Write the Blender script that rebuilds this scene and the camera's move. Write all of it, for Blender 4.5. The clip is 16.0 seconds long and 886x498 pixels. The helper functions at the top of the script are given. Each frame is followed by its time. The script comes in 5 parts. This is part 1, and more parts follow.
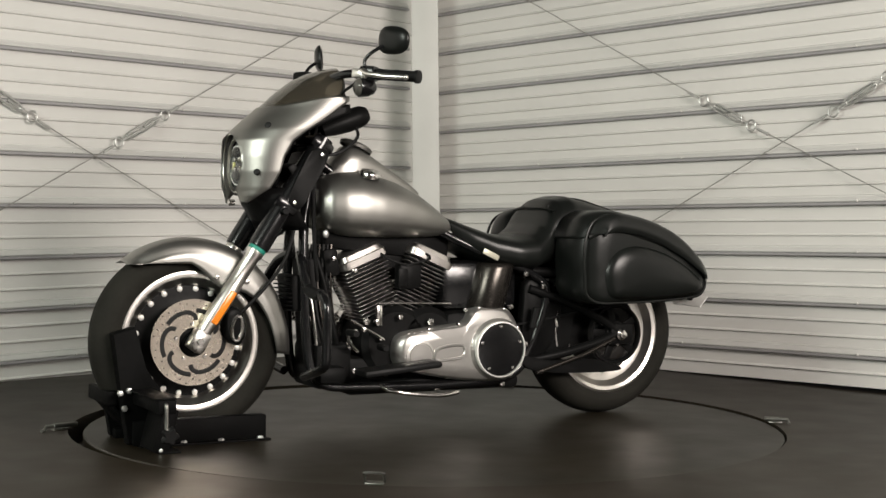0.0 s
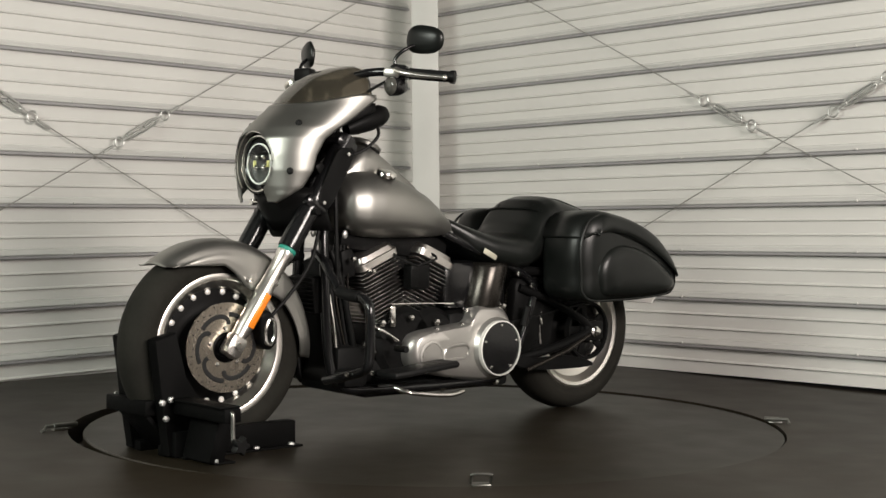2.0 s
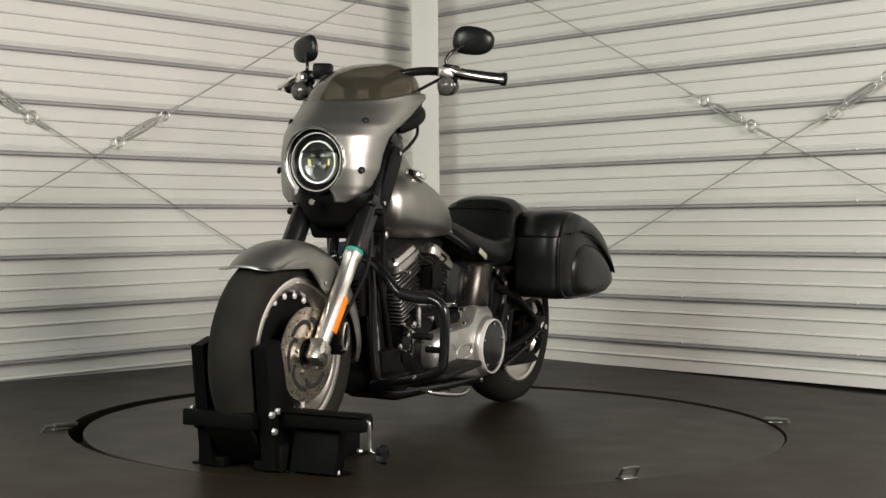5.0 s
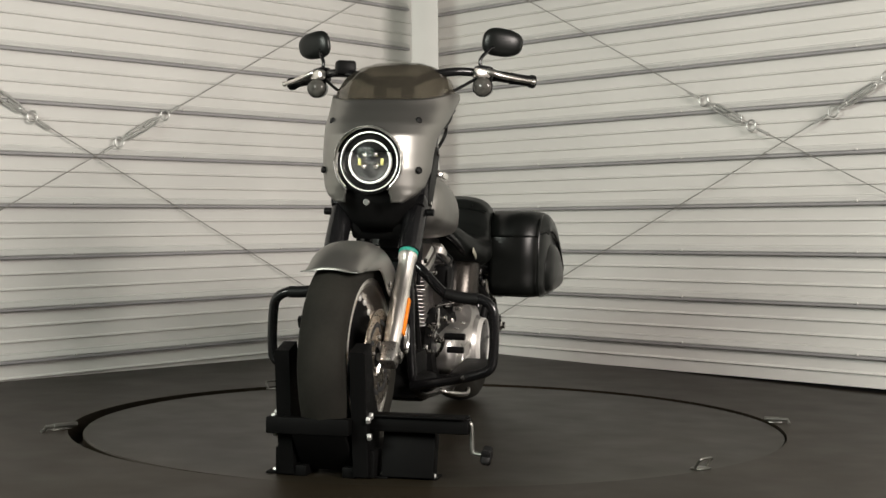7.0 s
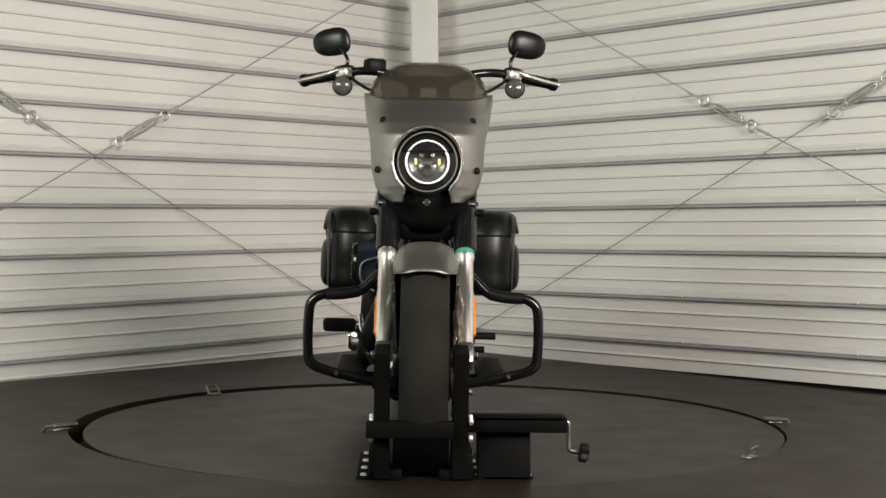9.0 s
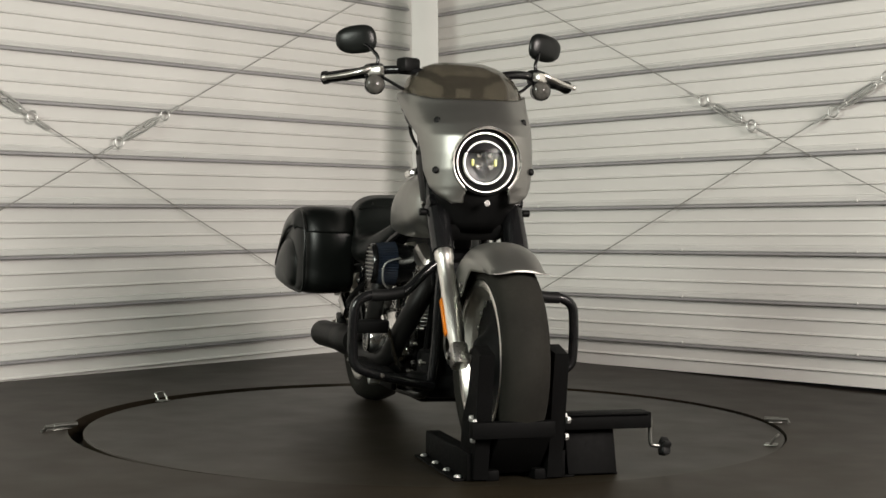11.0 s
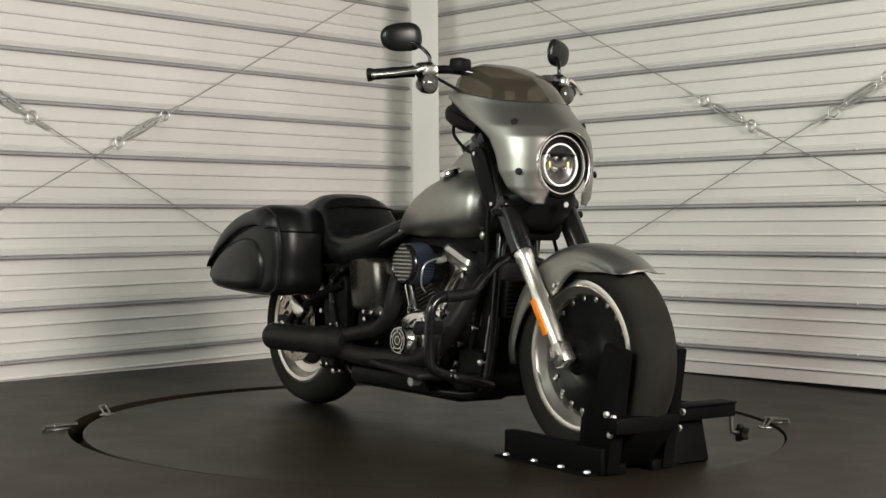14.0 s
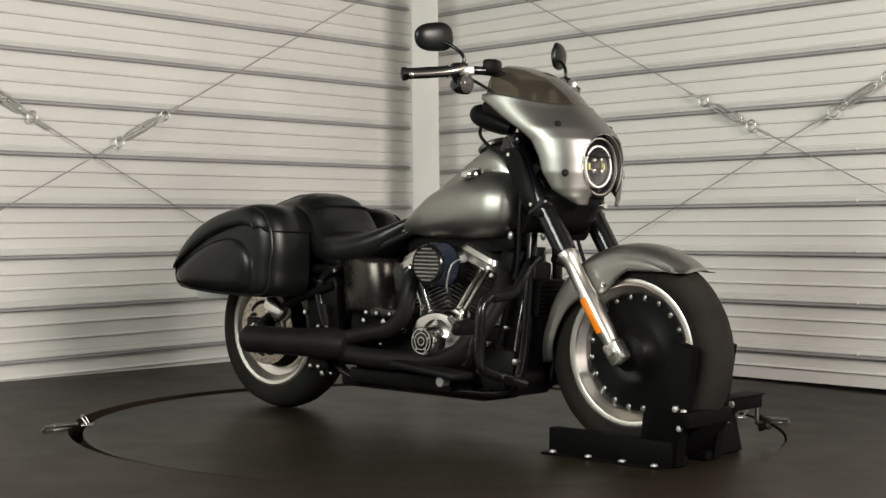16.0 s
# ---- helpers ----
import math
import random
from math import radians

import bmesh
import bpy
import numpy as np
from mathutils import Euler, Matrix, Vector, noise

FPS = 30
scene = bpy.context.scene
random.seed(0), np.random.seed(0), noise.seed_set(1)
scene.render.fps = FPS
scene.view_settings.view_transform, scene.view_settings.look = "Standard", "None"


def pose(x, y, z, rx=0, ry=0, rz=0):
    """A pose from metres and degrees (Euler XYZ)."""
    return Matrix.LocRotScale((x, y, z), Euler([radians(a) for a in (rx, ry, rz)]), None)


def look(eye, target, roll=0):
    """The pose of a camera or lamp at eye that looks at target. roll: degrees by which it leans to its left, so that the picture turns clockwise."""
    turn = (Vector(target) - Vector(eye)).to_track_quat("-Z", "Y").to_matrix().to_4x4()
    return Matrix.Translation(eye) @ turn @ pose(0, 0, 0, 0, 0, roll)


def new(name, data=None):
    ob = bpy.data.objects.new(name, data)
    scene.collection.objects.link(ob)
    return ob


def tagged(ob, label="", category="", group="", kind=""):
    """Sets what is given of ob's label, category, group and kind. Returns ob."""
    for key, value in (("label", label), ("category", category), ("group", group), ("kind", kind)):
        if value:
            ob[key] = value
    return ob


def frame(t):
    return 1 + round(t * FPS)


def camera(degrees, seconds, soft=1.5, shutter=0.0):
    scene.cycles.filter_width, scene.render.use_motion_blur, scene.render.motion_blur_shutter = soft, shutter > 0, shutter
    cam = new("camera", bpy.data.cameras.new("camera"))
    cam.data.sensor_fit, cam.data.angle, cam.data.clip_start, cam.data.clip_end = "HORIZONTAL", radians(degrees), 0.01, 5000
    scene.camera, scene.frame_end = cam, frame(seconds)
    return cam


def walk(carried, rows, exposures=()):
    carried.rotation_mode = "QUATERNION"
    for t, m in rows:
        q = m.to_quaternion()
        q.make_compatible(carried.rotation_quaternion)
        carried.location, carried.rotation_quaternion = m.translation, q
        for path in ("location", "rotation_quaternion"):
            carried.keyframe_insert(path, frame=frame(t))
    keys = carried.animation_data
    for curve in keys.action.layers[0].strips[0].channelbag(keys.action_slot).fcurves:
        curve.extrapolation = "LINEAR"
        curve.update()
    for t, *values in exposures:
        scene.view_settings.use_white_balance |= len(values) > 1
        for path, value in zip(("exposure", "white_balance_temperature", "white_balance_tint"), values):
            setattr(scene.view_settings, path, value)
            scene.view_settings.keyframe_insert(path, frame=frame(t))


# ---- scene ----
cam = camera(34.883, 16.0, soft=1.5)
EYE_POSE = (Matrix.Translation((0.0, -4.85, 0.6923)) @ Matrix.Rotation(radians(-0.395), 4, "Z")
            @ Matrix.Rotation(radians(90 - 1.0456), 4, "X") @ Matrix.Rotation(radians(-0.467), 4, "Z"))
walk(cam, [(0.0, EYE_POSE), (16.0, EYE_POSE)])

# ---- light ----
world = bpy.data.worlds.new("room_air")
scene.world = world
world.use_nodes = True
world.node_tree.nodes["Background"].inputs[0].default_value = (0.9, 0.95, 1.0, 1)
world.node_tree.nodes["Background"].inputs[1].default_value = 0.02


def area(name, at, to, sx, sy, power, color):
    d = bpy.data.lights.new(name, "AREA")
    d.shape, d.size, d.size_y, d.energy, d.color = "RECTANGLE", sx, sy, power, color
    ob = new(name, d)
    ob.matrix_world = look(at, to)
    return ob


area("work_lamp_light", (3.0, -4.3, 2.10), (-1.3, 1.0, 0.8), 2.0, 1.3, 300, (1.0, 0.91, 0.845))
area("work_lamp_light", (-3.0, -4.3, 2.45), (0.5, 1.2, 0.9), 2.1, 1.4, 187, (0.95, 1.0, 0.90))
scene.view_settings.exposure = 0.0


# ---- materials ----
def mat(name, color, rough=0.5, metal=0.0, var=0.12, scale=6.0, fine=80.0, bump=0.05, coat=0.0, spec=0.5, rvar=0.12):
    """A painted, cast or moulded surface with blotches and fine grain."""
    m = bpy.data.materials.new(name)
    m.use_nodes = True
    nt = m.node_tree
    b = nt.nodes["Principled BSDF"]
    tc = nt.nodes.new("ShaderNodeTexCoord")
    n1 = nt.nodes.new("ShaderNodeTexNoise")
    n1.inputs["Scale"].default_value, n1.inputs["Detail"].default_value = scale, 5
    n2 = nt.nodes.new("ShaderNodeTexNoise")
    n2.inputs["Scale"].default_value, n2.inputs["Detail"].default_value = fine, 3
    for n in (n1, n2):
        nt.links.new(tc.outputs["Object"], n.inputs["Vector"])
    ramp = nt.nodes.new("ShaderNodeValToRGB")
    ramp.color_ramp.elements[0].position, ramp.color_ramp.elements[1].position = 0.3, 0.7
    ramp.color_ramp.elements[0].color = (*[c * (1 - var) for c in color], 1)
    ramp.color_ramp.elements[1].color = (*[min(1, c * (1 + var)) for c in color], 1)
    nt.links.new(n1.outputs["Fac"], ramp.inputs["Fac"])
    nt.links.new(ramp.outputs["Color"], b.inputs["Base Color"])
    mr = nt.nodes.new("ShaderNodeMapRange")
    mr.inputs["To Min"].default_value, mr.inputs["To Max"].default_value = max(0.02, rough - rvar), min(1, rough + rvar)
    nt.links.new(n2.outputs["Fac"], mr.inputs["Value"])
    nt.links.new(mr.outputs["Result"], b.inputs["Roughness"])
    b.inputs["Metallic"].default_value = metal
    b.inputs["Specular IOR Level"].default_value = spec
    if coat:
        b.inputs["Coat Weight"].default_value, b.inputs["Coat Roughness"].default_value = coat, 0.06
    if bump:
        bp = nt.nodes.new("ShaderNodeBump")
        bp.inputs["Strength"].default_value, bp.inputs["Distance"].default_value = bump, 0.002
        nt.links.new(n2.outputs["Fac"], bp.inputs["Height"])
        nt.links.new(bp.outputs["Normal"], b.inputs["Normal"])
    return m


M_WALL = mat("white_sheet_metal", (0.72, 0.71, 0.68), 0.42, 0, 0.05, 1.6, 25, 0.04)
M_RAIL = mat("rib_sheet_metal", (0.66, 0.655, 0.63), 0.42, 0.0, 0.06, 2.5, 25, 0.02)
# grey that stands in for shadow and groove under each rib
M_LIP_SHADE = mat("rib_shade_grey", (0.36, 0.352, 0.358), 0.45, 0.0, 0.10, 2.5, 25, 0.02)
M_COLUMN = mat("column_paint", (0.60, 0.60, 0.57), 0.5, 0, 0.05, 3, 60, 0.05)
M_DARKWALL = mat("dark_back_wall", (0.06, 0.06, 0.06), 0.8, 0, 0.1, 1, 20)
M_CEIL = mat("ceiling_board", (0.05, 0.05, 0.048), 0.8, 0, 0.05, 2, 30)
M_FLOOR = mat("dark_floor", (0.0185, 0.0139, 0.0080), 0.46, 0, 0.16, 1.4, 5, 0.0, spec=0.22, rvar=0.08)
M_DISC = mat("turntable_ply", (0.0150, 0.0118, 0.0068), 0.42, 0, 0.20, 1.8, 5, 0.0, spec=0.30, rvar=0.10)
M_GAP = mat("gap_black", (0.012, 0.012, 0.012), 0.9)
M_STEEL = mat("zinc_steel", (0.66, 0.66, 0.64), 0.42, 0.85, 0.12, 20, 200, 0.03)
M_DARKSTEEL = mat("dark_steel", (0.28, 0.28, 0.26), 0.35, 1.0, 0.15, 20, 90, 0.02)
M_CABLE = mat("steel_cable", (0.40, 0.39, 0.37), 0.5, 0.8, 0.2, 60, 300)
M_CHROME = mat("chrome", (0.80, 0.78, 0.75), 0.18, 1.0, 0.04, 12, 60, 0.0, rvar=0.03)
M_BRUSH = mat("brushed_aluminium", (0.62, 0.60, 0.57), 0.30, 1.0, 0.10, 14, 160, 0.03)
M_SILVER = mat("silver_paint", (0.30, 0.295, 0.276), 0.39, 0.92, 0.05, 5, 500, 0.02, coat=0.0, rvar=0.05)
M_BLACK = mat("black_enamel", (0.006, 0.006, 0.0065), 0.2, 0, 0.2, 10, 120, 0.02)
M_SATIN = mat("satin_black", (0.0058, 0.0058, 0.0058), 0.42, 0, 0.2, 10, 150, 0.05, spec=0.08)
M_CASE = mat("wrinkle_black", (0.007, 0.007, 0.007), 0.5, 0, 0.25, 12, 260, 0.25, spec=0.08)
M_LEATHER = mat("black_leather", (0.0075, 0.0085, 0.0078), 0.31, 0, 0.25, 8, 40, 0.0, spec=0.28, rvar=0.04)
M_TYRE = mat("tyre_rubber", (0.014, 0.0132, 0.0105), 0.85, 0, 0.25, 9, 90, 0.1, spec=0.2)
M_RUBBER = mat("black_rubber", (0.008, 0.008, 0.008), 0.5, 0, 0.2, 14, 140, 0.05, spec=0.15)
M_AMBER = mat("amber_plastic", (0.85, 0.24, 0.015), 0.25, 0, 0.1, 30, 200, 0.05)
M_TEAL = mat("teal_tape", (0.02, 0.27, 0.20), 0.5, 0, 0.1, 40, 200)
M_BLUE = mat("blue_gauze", (0.004, 0.010, 0.024), 0.7, 0, 0.3, 30, 300, 0.5)
M_LENS = mat("smoked_lens", (0.06, 0.06, 0.06), 0.12, 0, 0.2, 20, 100, 0.0)
M_HALO = mat("halo_ring_plastic", (0.82, 0.82, 0.78), 0.3)
M_YELLOW = mat("yellow_reflector", (0.55, 0.53, 0.20), 0.3)
M_RING = mat("bright_ring", (0.85, 0.84, 0.80), 0.5, 0.4, 0.03, 10, 60, 0.0)
M_WHITE = mat("white_paint", (0.74, 0.73, 0.70), 0.5)
M_BADGE = mat("badge_cream", (0.62, 0.60, 0.48), 0.35, 0.4)
M_ROTOR = mat("steel_rotor", (0.44, 0.395, 0.335), 0.27, 1.0, 0.06, 8, 40, 0.0, rvar=0.03)
M_RIM = mat("polished_rim", (0.84, 0.81, 0.76), 0.31, 1.0, 0.04, 6, 40, 0.0, rvar=0.03)
M_ROCK = mat("satin_chrome", (0.66, 0.63, 0.60), 0.34, 1.0, 0.06, 14, 140, 0.0)
M_FIN = mat("machined_fin", (0.50, 0.47, 0.46), 0.32, 1.0, 0.2, 20, 200)
M_SATSIL = mat("satin_silver", (0.56, 0.545, 0.52), 0.33, 0.85, 0.05, 6, 300, 0.03, rvar=0.05)
M_GLOSS = mat("gloss_black_steel", (0.05, 0.045, 0.04), 0.26, 0.8, 0.1, 8, 160, 0.01, rvar=0.05)
M_PIPE = mat("matt_black_pipe", (0.010, 0.0095, 0.009), 0.46, 0.0, 0.2, 9, 120, 0.05, spec=0.18)
M_MIRROR = mat("mirror_glass", (0.85, 0.85, 0.85), 0.03, 1.0, 0.02, 10, 50, 0.0, rvar=0.01)
M_SMLENS = mat("grey_signal_lens", (0.07, 0.067, 0.06), 0.12, 0.0, 0.3, 60, 200, 0.02)
M_CHOCK = mat("chock_black", (0.003, 0.003, 0.003), 0.6, 0, 0.3, 7, 90, 0.06, spec=0.06)


def clear(name, color, rough, amount, ior=1.2):
    m = bpy.data.materials.new(name)
    m.use_nodes = True
    b = m.node_tree.nodes["Principled BSDF"]
    b.inputs["Base Color"].default_value = (*color, 1)
    b.inputs["Roughness"].default_value = rough
    b.inputs["Transmission Weight"].default_value = amount
    b.inputs["IOR"].default_value = ior
    return m


M_SMOKE = clear("smoked_acrylic", (0.17, 0.150, 0.115), 0.10, 0.80, 1.45)
M_GLASS = clear("clear_glass", (0.95, 0.95, 0.95), 0.02, 1.0)


# ---- mesh tools ----
def part(name, bm, material, parent=None, label="", smooth=38):
    """Links a bmesh as one mesh object under a thing or a part."""
    me = bpy.data.meshes.new(name)
    bmesh.ops.recalc_face_normals(bm, faces=bm.faces[:])
    bm.to_mesh(me)
    bm.free()
    me.materials.append(material)
    if smooth:
        me.shade_smooth()
        me.set_sharp_from_angle(angle=radians(smooth))
    ob = new(name, me)
    if parent:
        ob.parent = parent
    if label:
        ob["label"] = label
    return ob


def thing(name, label, category, group="", kind="", at=(0, 0, 0)):
    ob = new(name)
    ob.empty_display_size = 0.1
    ob.location = at
    return tagged(ob, label, category, group, kind)


def basis(a, b):
    """A matrix at a whose z axis points to b."""
    a, b = Vector(a), Vector(b)
    return Matrix.Translation(a) @ (b - a).to_track_quat("Z", "Y").to_matrix().to_4x4()


def smooth_path(pts, n=6, closed=False):
    """Catmull-Rom points through pts."""
    p = [Vector(q) for q in pts]
    if len(p) < 3:
        return p
    out = []
    m = len(p)
    for i in range(m if closed else m - 1):
        if closed:
            a, b, c, d = p[i - 1], p[i], p[(i + 1) % m], p[(i + 2) % m]
        else:
            a, b, c, d = p[max(i - 1, 0)], p[i], p[i + 1], p[min(i + 2, m - 1)]
        for k in range(n):
            t = k / n
            out.append(0.5 * ((2 * b) + (c - a) * t + (2 * a - 5 * b + 4 * c - d) * t * t + (3 * b - a - 3 * c + d) * t ** 3))
    if not closed:
        out.append(p[-1])
    return out


def loft(bm, rings, cap=True, wrap=True):
    """Skins rings of equally many points."""
    vs = [[bm.verts.new(q) for q in r] for r in rings]
    n = len(vs[0])
    for r0, r1 in zip(vs, vs[1:]):
        for i in range(n if wrap else n - 1):
            j = (i + 1) % n
            bm.faces.new((r0[i], r0[j], r1[j], r1[i]))
    if cap and wrap:
        bm.faces.new(vs[0][::-1])
        bm.faces.new(vs[-1])
    return vs


def tube(bm, pts, r, n=12, sm=6, closed=False, cap=True):
    """Sweeps a circle along a smooth path; r is a radius or a list along pts."""
    p = smooth_path(pts, sm, closed) if sm and len(pts) > 2 else [Vector(q) for q in pts]
    rad = [r] * len(p) if not isinstance(r, (list, tuple)) else [float(np.interp(i / (len(p) - 1) * (len(r) - 1), range(len(r)), r)) for i in range(len(p))]
    rings = []
    side = None
    for i, q in enumerate(p):
        if closed:
            d = (p[(i + 1) % len(p)] - p[i - 1]).normalized()
        else:
            d = (p[min(i + 1, len(p) - 1)] - p[max(i - 1, 0)]).normalized()
        if side is None:
            side = d.orthogonal().normalized()
        side = (side - d * side.dot(d)).normalized()
        up = d.cross(side)
        rings.append([q + rad[i] * (math.cos(2 * math.pi * k / n) * side + math.sin(2 * math.pi * k / n) * up) for k in range(n)])
    if closed:
        vs = [[bm.verts.new(q) for q in rr] for rr in rings]
        for i in range(len(vs)):
            a, b = vs[i], vs[(i + 1) % len(vs)]
            for k in range(n):
                bm.faces.new((a[k], a[(k + 1) % n], b[(k + 1) % n], b[k]))
    else:
        loft(bm, rings, cap)


def lathe(bm, prof, m, n=32, cap=False):
    """Turns a profile of (radius, height) round the z axis of m."""
    rings = [[m @ Vector((r * math.cos(2 * math.pi * k / n), r * math.sin(2 * math.pi * k / n), h)) for k in range(n)] for r, h in prof]
    loft(bm, rings, cap)


def cyl(bm, a, b, r, n=20, bevel=0.0015):
    length = (Vector(b) - Vector(a)).length
    e = min(bevel, r * 0.4, length * 0.3)
    lathe(bm, [(r - e, 0), (r, e), (r, length - e), (r - e, length)], basis(a, b), n, True)


def rbox(bm, size, m, bevel=0.004, seg=2):
    """A box with rounded edges."""
    t = bmesh.new()
    bmesh.ops.create_cube(t, size=1.0)
    for v in t.verts:
        v.co = Vector((v.co.x * size[0], v.co.y * size[1], v.co.z * size[2]))
    if bevel:
        bmesh.ops.bevel(t, geom=t.edges[:], offset=min(bevel, min(size) * 0.45), segments=seg, affect="EDGES", profile=0.5)
    join(bm, t, m)


def join(bm, t, m=Matrix.Identity(4)):
    idx = {}
    for v in t.verts:
        idx[v] = bm.verts.new(m @ v.co)
    for f in t.faces:
        bm.faces.new([idx[v] for v in f.verts])
    t.free()


def plate(bm, outline, x0, x1, bevel=0.004):
    """A rounded slab with an outline in (y, z), from x0 to x1 (x1 outside)."""
    c = Vector((0, sum(p[0] for p in outline) / len(outline), sum(p[1] for p in outline) / len(outline)))
    rings = []
    s = 1 if x1 > x0 else -1
    size = max(max(abs(p[0] - c.y), abs(p[1] - c.z)) for p in outline)
    k = 1 - bevel / size
    for x, f in ((x0, 1), (x1 - s * bevel, 1), (x1 - s * bevel * 0.3, (1 + k) / 2), (x1, k)):
        rings.append([Vector((x, c.y + (p[0] - c.y) * f, c.z + (p[1] - c.z) * f)) for p in outline])
    loft(bm, rings)


def outline(pts, n=6):
    return [(q[0], q[1]) for q in smooth_path([(p[0], p[1], 0) for p in pts], n, True)]


def ball(bm, c, r, sx=1, sy=1, sz=1, n=16):
    t = bmesh.new()
    bmesh.ops.create_uvsphere(t, u_segments=n, v_segments=max(6, n // 2), radius=r)
    join(bm, t, Matrix.Translation(c) @ Matrix.Diagonal((sx, sy, sz, 1)))


def bolt(bm, at, to, r=0.008, h=0.006):
    """A hexagon head with a low dome, at a place, pointing along to."""
    a = Vector(at)
    d = Vector(to).normalized()
    lathe(bm, [(r, 0), (r, h * 0.7), (r * 0.8, h), (r * 0.35, h * 1.1)], basis(a, a + d), 6, True)


# ---- room ----
CORNER = Vector((-0.109, 3.123, 0))
L_ANG, R_ANG = radians(49.75), radians(-47.25)
L_DIR = Vector((-math.cos(L_ANG), -math.sin(L_ANG), 0))
R_DIR = Vector((math.cos(R_ANG), math.sin(R_ANG), 0))
L_IN = Vector((math.sin(L_ANG), -math.cos(L_ANG), 0))
R_IN = Vector((math.sin(R_ANG), -math.cos(R_ANG), 0))
WALL_TOP = 3.0


def ribbed_wall(name, along, inward, length, z0, pitch, floor_gap, s0, step):
    """Horizontal sheet cladding: tall ribs with two low ones between."""
    prof = [(0.0, floor_gap)]
    k = -1
    while z0 + k * pitch < WALL_TOP:
        z = z0 + k * pitch
        for a in (0.387, 0.686):
            b = z + a * pitch
            if b > floor_gap + 0.005 and b + 0.03 < WALL_TOP:
                prof += [(0, b), (0.010, b + 0.0034), (0.010, b + 0.0060), (0.001, b + 0.0135), (0, b + 0.0135)]
        k += 1
    prof += [(0, WALL_TOP), (-0.08, WALL_TOP), (-0.08, floor_gap)]
    bm = bmesh.new()
    rings = []
    for s in np.linspace(0, length, 2):
        rings.append([CORNER + along * float(s) + inward * d + Vector((0, 0, z)) for d, z in prof])
    loft(bm, rings)
    wall = part(name, bm, M_WALL, None, smooth=20)
    tagged(wall, "white ribbed sheet-metal wall cladding with horizontal ribs", "wall", kind="structure")
    kk = 0
    while z0 + kk * pitch + 0.04 < WALL_TOP:
        z = z0 + kk * pitch
        # a bright sloping rib; the strip's grey paints in the shadow and groove below
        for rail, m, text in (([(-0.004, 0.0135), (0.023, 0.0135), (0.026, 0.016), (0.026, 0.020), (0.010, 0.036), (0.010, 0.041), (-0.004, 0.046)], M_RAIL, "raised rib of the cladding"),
                              ([(-0.004, -0.002), (0.022, -0.001), (0.025, 0.002), (0.025, 0.010), (0.019, 0.0132), (-0.004, 0.0132)], M_LIP_SHADE, "grey strip under the rib, coloured for the shadow and groove there")):
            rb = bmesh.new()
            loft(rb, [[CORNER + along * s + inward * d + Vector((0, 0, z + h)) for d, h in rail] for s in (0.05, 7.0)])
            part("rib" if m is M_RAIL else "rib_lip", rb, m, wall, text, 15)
        kk += 1
    sc = bmesh.new()
    kk = 0
    while z0 + kk * pitch < 2.0:
        z = z0 + kk * pitch + 0.0145
        for j in range(int(6 / step)):
            at = CORNER + along * (s0 + j * step) + inward * 0.0255 + Vector((0, 0, z + 0.0035))
            bolt(sc, at, inward, 0.0065, 0.006)
        kk += 1
    screws = part("screw", sc, M_WALL, wall, "painted screw heads on the ribs")
    screws["kind"] = "stuff"
    return wall


ribbed_wall("wall_left", L_DIR, L_IN, 13.0, 0.112, 0.2215, -0.10, 0.44, 0.62)
ribbed_wall("wall_right", R_DIR, R_IN, 13.0, 0.109, 0.2155, -0.012, 0.075, 0.91)


def plain_wall(name, a, b):
    a, b = Vector(a), Vector(b)
    d = (b - a).normalized()
    out = Vector((d.y, -d.x, 0))
    bm = bmesh.new()
    rings = [[p + out * o + Vector((0, 0, z)) for o, z in ((0, 0), (0, WALL_TOP), (0.1, WALL_TOP), (0.1, 0))] for p in (a, b)]
    loft(bm, rings)
    tagged(part(name, bm, M_DARKWALL, None, smooth=0), "plain dark wall behind the viewpoint", "wall", kind="structure")


WL, WR = CORNER + L_DIR * 13.0, CORNER + R_DIR * 13.0
plain_wall("wall_back", (WL.x, WL.y, 0), (WR.x, WR.y, 0))

bm = bmesh.new()
rings = [[Vector((x, y, z)) for x, z in ((-9.5, WALL_TOP + 0.004), (9.5, WALL_TOP + 0.004), (9.5, WALL_TOP + 0.1), (-9.5, WALL_TOP + 0.1))] for y in (-7.5, 4.5)]
loft(bm, rings)
tagged(part("ceiling", bm, M_CEIL, None, smooth=0), "dim grey board ceiling", "ceiling", kind="structure")

# column in the corner
bm = bmesh.new()
rbox(bm, (0.143, 0.10, WALL_TOP), pose(-0.0350, 2.68, WALL_TOP / 2, 0, 0, -0.5), 0.006)
tagged(part("corner_column", bm, M_COLUMN), "pale painted steel column in the wall corner", "column", kind="structure")

# floor with a round well, and the turntable in it
R_TABLE = 1.176
R_WELL = 1.206
FLOOR_Z = 0.005
WELL_C = (-0.022, 0.018)
